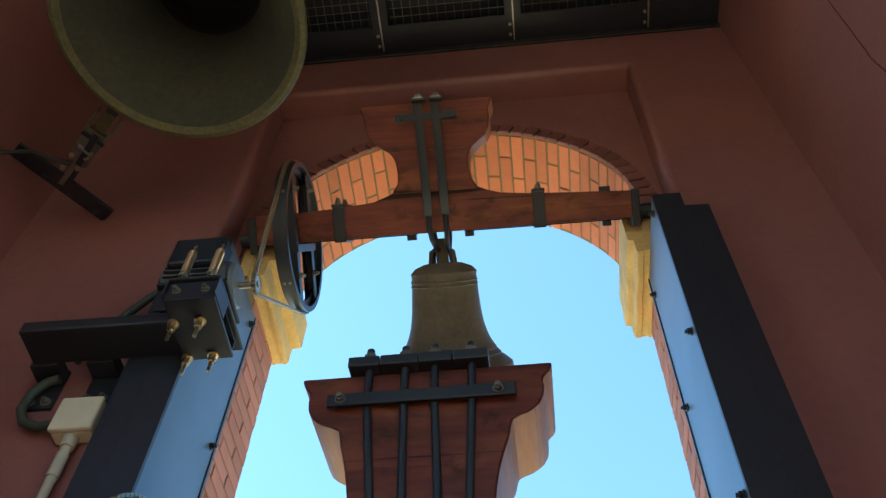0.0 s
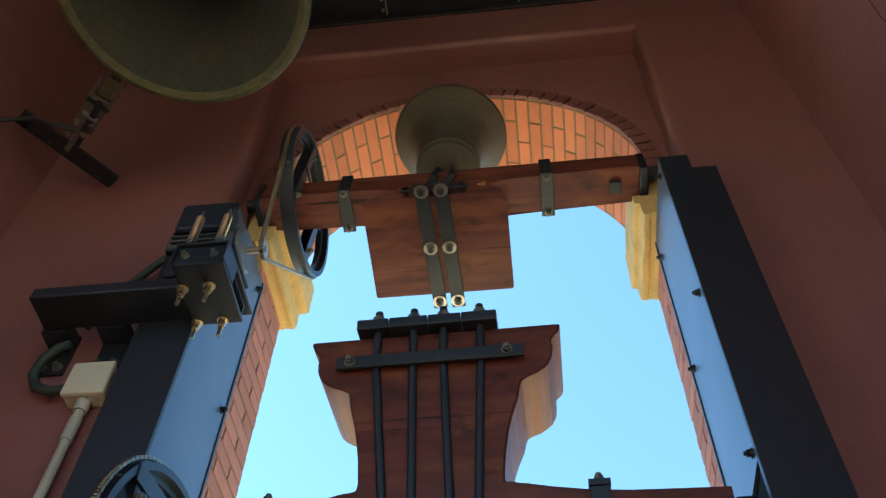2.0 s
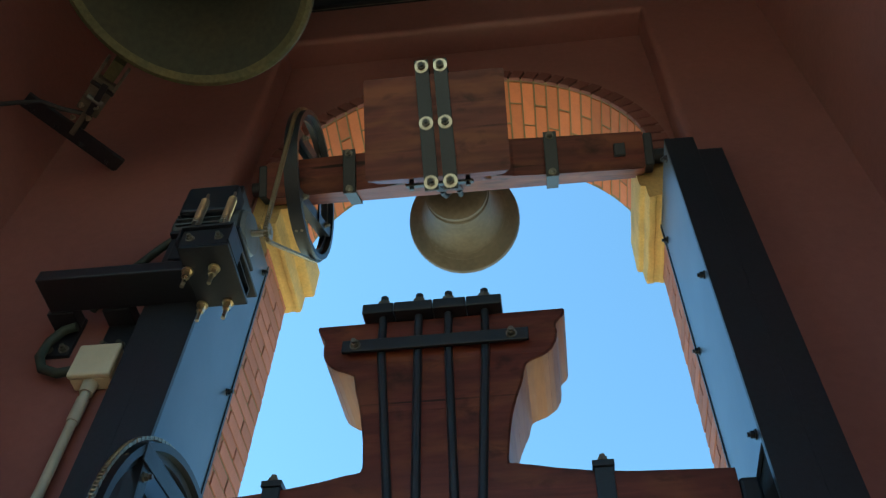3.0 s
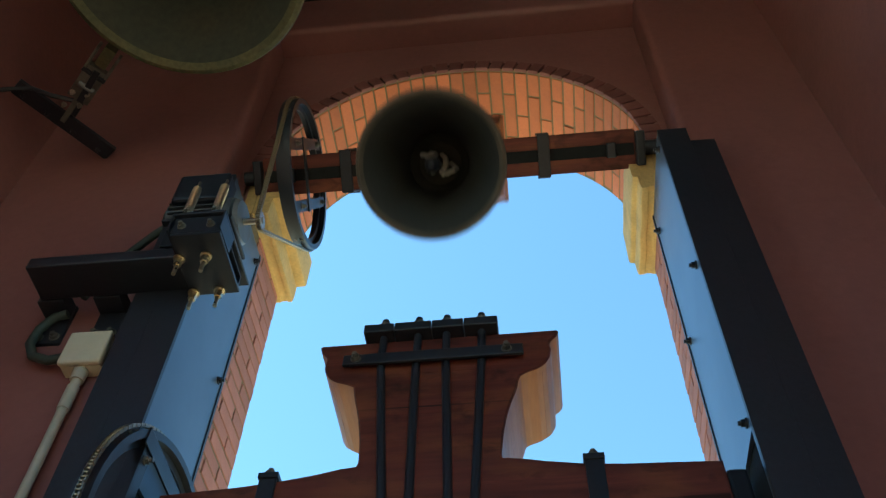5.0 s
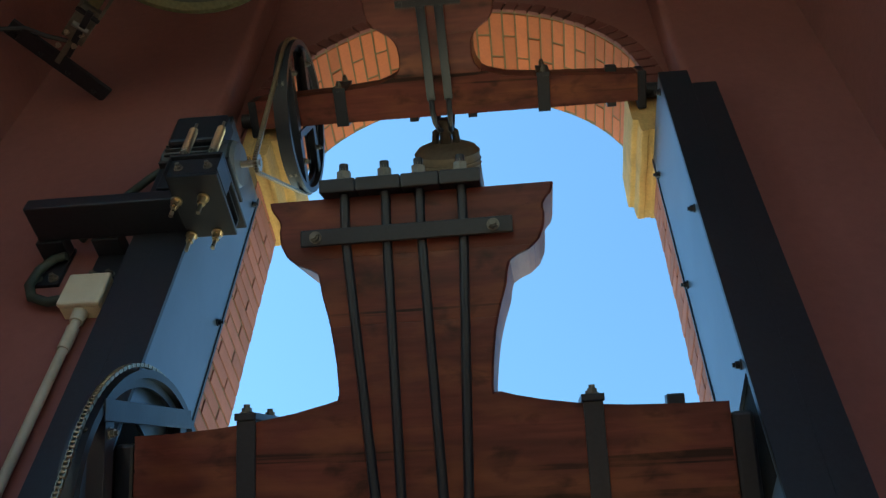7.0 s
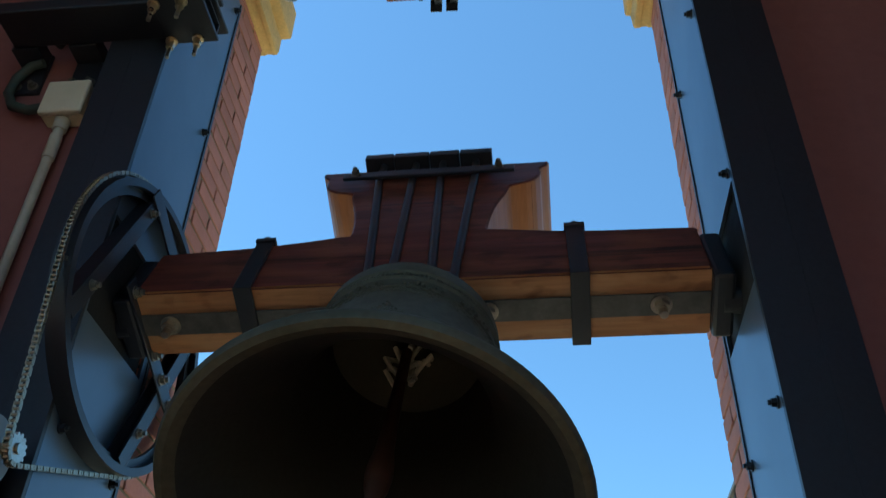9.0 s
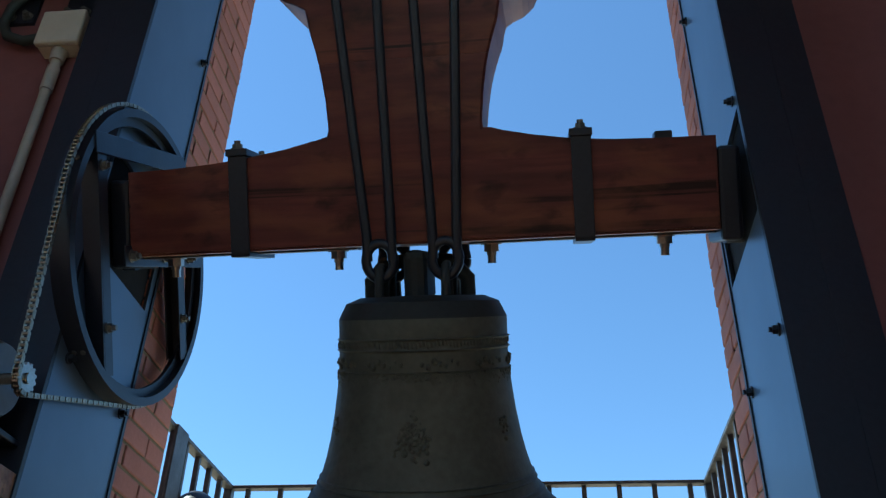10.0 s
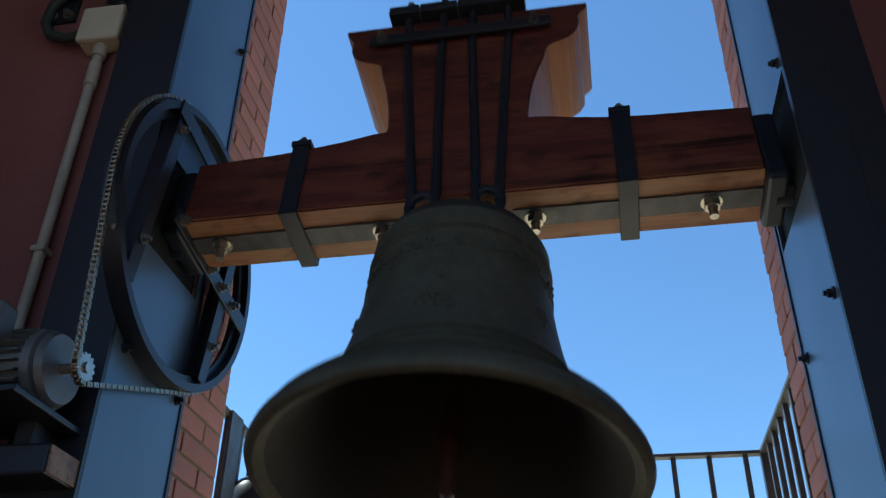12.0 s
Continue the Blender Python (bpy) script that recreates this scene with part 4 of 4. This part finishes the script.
            part("spring", tube(B(), turns, 0.0028, 5), STEEL_BARE, m, "zinc-plated coil spring", True)
            part("spring_rod", rod(B(), (rx - xf, ry - y, z2 - 0.002 - z), (rx - xf, ry - y, z2 + 0.185 - z), 0.005, n=8), STEEL_BARE, m)
        part("guard", box(B(), *L(xf - 0.24, xf - 0.012, y + 0.088, y + 0.098, zt + 0.012, z + 0.15), 0.003), STEEL_BLACK, m)
        part("motor_bed", box(B(), *L(xf - 0.20, xf - 0.005, y - 0.085, y + 0.085, zt + 0.0125, z - 0.106), 0.004), STEEL_BLACK, m)
    return m


bell_motor(-0.69, -0.378, 3.326, (-1.305, -0.80, -0.475, -0.335, 3.024, 3.074), ((-0.786, -0.484), (-0.699, -0.489), (-0.779, -0.344), (-0.693, -0.347)), "grey electric motor on a black spring-loaded wall arm", -0.615, MOTOR_DARK)
bell_motor(-0.83, -0.455, 1.589, (-1.34, -0.80, -0.452, -0.312, 1.365, 1.43), None, "grey finned electric motor on a black wall arm", -0.765, MOTOR_GREY)
drive_chain(-0.615, A1, 0.321, (-0.378, 3.326), 0.033, 0.0127)
drive_chain(-0.765, A2, 0.401, (-0.455, 1.589), 0.033, 0.0127)


def wall_crack():
    pts = [(-0.94, 4.35), (-0.925, 4.22), (-0.911, 4.07), (-0.898, 3.95), (-0.894, 3.887), (-0.884, 3.80), (-0.878, 3.719), (-0.869, 3.66), (-0.871, 3.60), (-0.876, 3.542), (-0.868, 3.47)]
    bm = tube(B(), [(XR - 0.0005, y, z) for y, z in pts], 0.0016, 5)
    part("crack", bm, WOOD_DARK, bpy.data.objects["wall_east"], "thin dark crack in the plaster")


wall_crack()


def wall_services():
    b = thing("junction_box", "ivory plastic electrical junction box on the wall", "junction box", (-1.083, YW, 2.806))
    part("body", box(B(), -0.065, 0.065, -0.05, 0.0, -0.065, 0.065, 0.004), PLASTIC, b)
    part("lid", box(B(), -0.068, 0.068, -0.072, -0.051, -0.068, 0.068, 0.007), PLASTIC, b)
    c = thing("conduit", "grey plastic conduit running down the wall", "conduit", (-1.087, YW - 0.028, FLOOR))
    part("pipe", rod(B(), (0, 0, 0), (0, 0, 2.740 - FLOOR), 0.0145, n=20), CONDUIT, c, "", True)
    for z in (2.63, 1.2):
        part("sleeve", rod(B(), (0, 0, z - 0.045 - FLOOR), (0, 0, z + 0.045 - FLOOR), 0.0185, n=20), CONDUIT, c, "", True)
    part("gland", rod(B(), (0, 0, 2.70 - FLOOR), (0, 0, 2.743 - FLOOR), 0.021, 0.024, n=20), CONDUIT, c, "", True)
    for z in (2.02, 0.9, 0.0):
        bm = box(B(), -0.020, 0.020, -0.019, 0.026, z - 0.009 - FLOOR, z + 0.009 - FLOOR, 0.004)
        part("clip", bm, CONDUIT, c)
    bm = tube(B(), [(-1.15, -0.285, 2.80), (-1.21, -0.285, 2.79), (-1.27, -0.285, 2.815), (-1.30, -0.285, 2.87), (-1.295, -0.285, 2.94), (-1.26, -0.288, 2.99), (-1.22, -0.29, 3.0)], 0.016, 12)
    single("hose", bm, HOSE, "dark green flexible hose beside the junction box", "hose", "hoses", smooth=True)
    bm = tube(B(), [(-1.21, -0.275, 3.10), (-1.16, -0.285, 3.22), (-1.12, -0.29, 3.29), (-1.045, -0.30, 3.39), (-0.985, -0.305, 3.455), (-0.93, -0.34, 3.475), (-0.875, -0.40, 3.44)], 0.015, 12)
    single("hose", bm, HOSE, "dark green flexible hose feeding the motor", "hose", "hoses", smooth=True)


wall_services()


def striking_hammer():
    h = thing("bell_hammer", "black steel electric hammer reaching the bell lip", "hammer", (-1.575, -0.44, 4.07))
    d, n = Vector((0.27, 0.34, 0)).normalized(), Vector((0.34, -0.27, 0)).normalized()
    def bar(name, p, q, w, t, mat=STEEL_BLACK):
        p, q = Vector(p), Vector(q)
        bm = box(B(), -w / 2, w / 2, -t / 2, t / 2, -(q - p).length / 2, (q - p).length / 2, 0.003)
        up = Matrix.Translation((p + q) / 2) @ (q - p).to_track_quat("Z", "X").to_matrix().to_4x4()
        bmesh.ops.transform(bm, matrix=up, verts=bm.verts)
        return part(name, bm, mat, h)
    bar("wall_bar", d * -0.225, d * 0.225, 0.02, 0.076)
    a, tip = Vector((0.008, -0.014, -0.02)), Vector((0.312, -0.300, -0.02))
    up = (tip - a)
    side = Vector((-up.y, up.x, 0)).normalized()
    low = Vector((0, 0, -0.022))
    bar("arm", a + low * 0.6, a + up * 0.42 + low * 0.6, 0.012, 0.022, STEEL_WORN)
    bar("arm", a + side * 0.022 + up * 0.12, a + side * 0.016 + up * 0.50, 0.022, 0.020)
    bar("coil_box", a + up * 0.33, a + up * 0.655, 0.045, 0.088, STEEL_WORN)
    bar("coil_clamp", a + up * 0.656, a + up * 0.69, 0.055, 0.098)
    bar("coil_core", a + up * 0.34 + side * 0.012 + low * 1.3, a + up * 0.74 + side * 0.004 + low * 1.3, 0.014, 0.026)
    for k in (-1, 1):
        bar("fork_rail", a + up * 0.691 + side * (0.043 * k), a + up * 0.985 + side * (0.043 * k), 0.035, 0.012, STEEL_WORN)
    bar("fork_bridge", a + up * 0.692, a + up * 0.75, 0.030, 0.073, STEEL_WORN)
    bar("hammer_head", a + up * 0.79, a + up * 1.02, 0.045, 0.046, BRONZE_GREEN)
    bm = rod(B(), a + up * 0.52 + low * 1.2 - side * 0.03, a + up * 0.52 + low * 1.2 + side * 0.034, 0.012, n=14)
    part("plunger", bm, MOTOR_GREY, h)
    for k, t in enumerate((0.20, 0.30, 0.38, 0.46)):
        bm = B()
        p = a + (tip - a) * t + d * (0.020 if k % 2 else -0.030)
        nut(bm, p + Vector((0, 0, -0.022)), (0, 0, -1), 0.008, 0.008)
        part("nut", bm, STEEL_BARE, h)
    for t in (-0.18, -0.07, 0.05, 0.17):
        bm = B()
        nut(bm, d * t + Vector((0, 0, -0.031)), (0, 0, -1), 0.008, 0.006)
        part("nut", bm, STEEL_BLACK, h)
    bm = tube(B(), [(0.10, -0.09, -0.02), (0.02, -0.14, -0.05), (-0.06, -0.17, -0.03), (-0.14, -0.19, -0.06), (-0.222, -0.20, -0.08)], 0.010, 8)
    part("cable", bm, STEEL_BLACK, h, "black cable", True)


striking_hammer()


# ---- outside ----
def balcony():
    y1, x0, x1, top = 1.63, -1.055, 0.965, 2.055
    single("balcony_floor", box(B(), x0 - 0.12, x1 + 0.12, YO + 0.001, y1 + 0.12, SILL - 0.15, SILL - 0.004), BALCONY_STONE, "unseen balcony floor, pale to bounce light into the arch", "balcony floor", kind="structure")
    r = thing("balcony_railing", "black iron balcony railing with square balusters", "railing", (0, 1.0, SILL))
    L = lambda a, b, c, d, e, f: (a, b, c - 1.0, d - 1.0, e - SILL, f - SILL)
    for z in (top, SILL + 0.12):
        part("rail", box(B(), *L(x0 - 0.022, x1 + 0.022, y1 - 0.022, y1 + 0.022, z - 0.014, z), 0.002), RAIL_IRON, r)
        for x in (x0, x1):
            part("rail", box(B(), *L(x - 0.022, x + 0.022, YO, y1 - 0.023, z - 0.014, z), 0.002), RAIL_IRON, r)
    w = 0.010
    bal = mesh_of("baluster", box(B(), -w, w, -w, w, 0.12, top - SILL - 0.013, 0.0015), RAIL_IRON)
    spots = [(x1 - 0.0775 - 0.1428 * k, y1) for k in range(14)] + [(x, y1 - 0.13 - 0.135 * k) for x in (x0, x1) for k in range(9)]
    for x, y in spots:
        b = new("baluster", bal)
        b.parent, b.location = r, (x, y - 1.0, 0)
    for x in (x0, x1):
        part("post", box(B(), *L(x - 0.018, x + 0.018, y1 - 0.018, y1 + 0.018, SILL - 0.004, top - 0.014), 0.002), RAIL_IRON, r)
    part("flat_post", box(B(), *L(x0 + 0.0225, x0 + 0.034, 0.915, 1.025, SILL - 0.004, top - 0.002), 0.002), RAIL_IRON, r, "wide flat iron post")
    f = thing("floodlight", "black round floodlight on a short stand", "floodlight", (-1.0, 1.15, SILL - 0.004))
    part("stand", rod(B(), (0, 0, 0), (0, 0, 0.80), 0.02, n=14), STEEL_BLACK, f)
    part("housing", lathe(B(), [(0, 0.93), (0.03, 0.925), (0.06, 0.905), (0.08, 0.87), (0.085, 0.83), (0.08, 0.80), (0, 0.79)], 32), STEEL_BLACK, f, "", True)


balcony()


# ---- bricks ----
def piece_mesh(name, dx, dy, dz, mat, bev=0.004):
    """A small bevelled block centred on its origin: eight corners cut."""
    bm = box(B(), -dx / 2, dx / 2, -dy / 2, dy / 2, -dz / 2, dz / 2)
    bmesh.ops.bevel(bm, geom=list(bm.edges), offset=bev, segments=1, affect="EDGES")
    return mesh_of(name, bm, mat)


def place(mesh, name, m, parent):
    o = new(name, mesh)
    o.parent = parent
    o.matrix_local = m
    return o


rng = random.Random(7)
COURSE = 0.0655
lengths = {}
def brick_mesh(kind, length, mat, dx, dz):
    key = (kind, round(length, 3), round(dz, 4))
    if key not in lengths:
        lengths[key] = piece_mesh("brick", dx, length, dz, mat, 0.0025)
    return lengths[key]


def jamb_bricks(side):
    x, ye = CX + side * (JX + 0.010), YJ[side]
    n = int((3.80 - SILL) / COURSE)
    for k in range(n):
        z = 3.83 - COURSE * (k + 0.5)
        cuts = [ye, ye - 0.247, ye - 0.34] if k % 2 else [ye, ye - 0.122, ye - 0.34]
        for a, b in zip(cuts, cuts[1:]):
            m = Matrix.Translation((x + rng.uniform(-0.0015, 0.0015), (a + b) / 2, z + rng.uniform(-0.001, 0.001))) @ Euler((rng.uniform(-0.004, 0.004), 0, rng.uniform(-0.004, 0.004))).to_matrix().to_4x4()
            place(brick_mesh("jamb", a - b - 0.009, BRICK_JAMB, 0.020, COURSE - 0.009), "brick", m, wall_north)


def arch_bricks():
    n = 39
    step = math.pi / n
    for k in range(n):
        a = step * (k + 0.5)
        cuts = [YI + 0.012, YI + 0.135, YI + 0.382, YO] if k % 2 else [YI + 0.012, YI + 0.252, YI + 0.499, YO]
        for y0, y1 in zip(cuts, cuts[1:]):
            if y1 - y0 < 0.03:
                continue
            rr = R + 0.010 + rng.uniform(-0.0015, 0.0015)
            m = Matrix.Translation((CX + rr * math.cos(a), (y0 + y1) / 2, ZC + rr * math.sin(a))) @ Matrix.Rotation(-a, 4, "Y")
            place(brick_mesh("arch", y1 - y0 - 0.009, BRICK, 0.020, R * step - 0.009), "brick", m, wall_north)
        rr = R + 0.042
        m = Matrix.Translation((CX + rr * math.cos(a), YI + 0.003 + rng.uniform(-0.003, 0.002), ZC + rr * math.sin(a))) @ Matrix.Rotation(-a + rng.uniform(-0.03, 0.03), 4, "Y") @ Matrix.Rotation(0.06 * rng.uniform(0.6, 1.3), 4, "Z")
        place(brick_mesh("ring", 0.018, BRICK_PAINTED, 0.084, R * step - rng.choice((0.004, 0.007, 0.010))), "voussoir", m, wall_north)


jamb_bricks(-1), jamb_bricks(1), arch_bricks()


def motions():
    """Both swinging bells turn about the x axis of their yokes; the small one goes over the top."""
    big = [(0, -7.7), (1.5, -8.2), (2.5, -7.7), (3.0, -7.2), (3.5, -4.0), (4.0, 2.0), (4.5, 6.5), (4.8, 6.2), (5.0, 3.5), (5.5, -1.1), (6.0, -14.9), (6.5, -33.2), (6.75, -37.0), (7.0, -35.5), (7.4, -24.0), (7.8, -5.0), (8.2, 16.0), (8.5, 24.7), (8.75, 27.9), (9.0, 25.2), (9.5, 5.2), (10.0, -31.6), (10.5, -62.5), (10.8, -72.3), (11.0, -72.5), (11.5, -45.0), (12.0, 9.8)]
    small = [(0, -56.8), (0.2, -18), (0.4, 24.5), (0.5, 44.5), (0.7, 80), (1.0, 116), (1.5, 161.4), (2.0, 188), (2.5, 207.7), (3.0, 234.3), (3.2, 254.8), (3.4, 286), (3.6, 335), (3.8, 395), (4.0, 450), (4.2, 500), (4.4, 550), (4.6, 603), (4.8, 660), (5.0, 752), (5.1, 788), (5.3, 850), (5.5, 912), (5.7, 974), (5.9, 1022), (6.0, 1061), (6.1, 1092), (6.2, 1122), (6.3, 1160), (6.5, 1217), (6.7, 1275),
             (6.9, 1335), (7.1, 1405), (7.3, 1465), (7.5, 1515), (7.7, 1560), (7.9, 1600), (8.1, 1640), (8.3, 1683), (8.5, 1734), (8.7, 1788), (8.8, 1812), (9.0, 1856), (9.2, 1904), (9.5, 1918), (10.0, 1930), (10.5, 1945), (11.0, 1965), (11.5, 1985), (12.0, 2003)]
    walk(BIG, [(t, pose(0, *A2, -a, 0, -0.8)) for t, a in big])
    walk(SMALL, [(t, pose(0, *A1, -a)) for t, a in small])


motions()
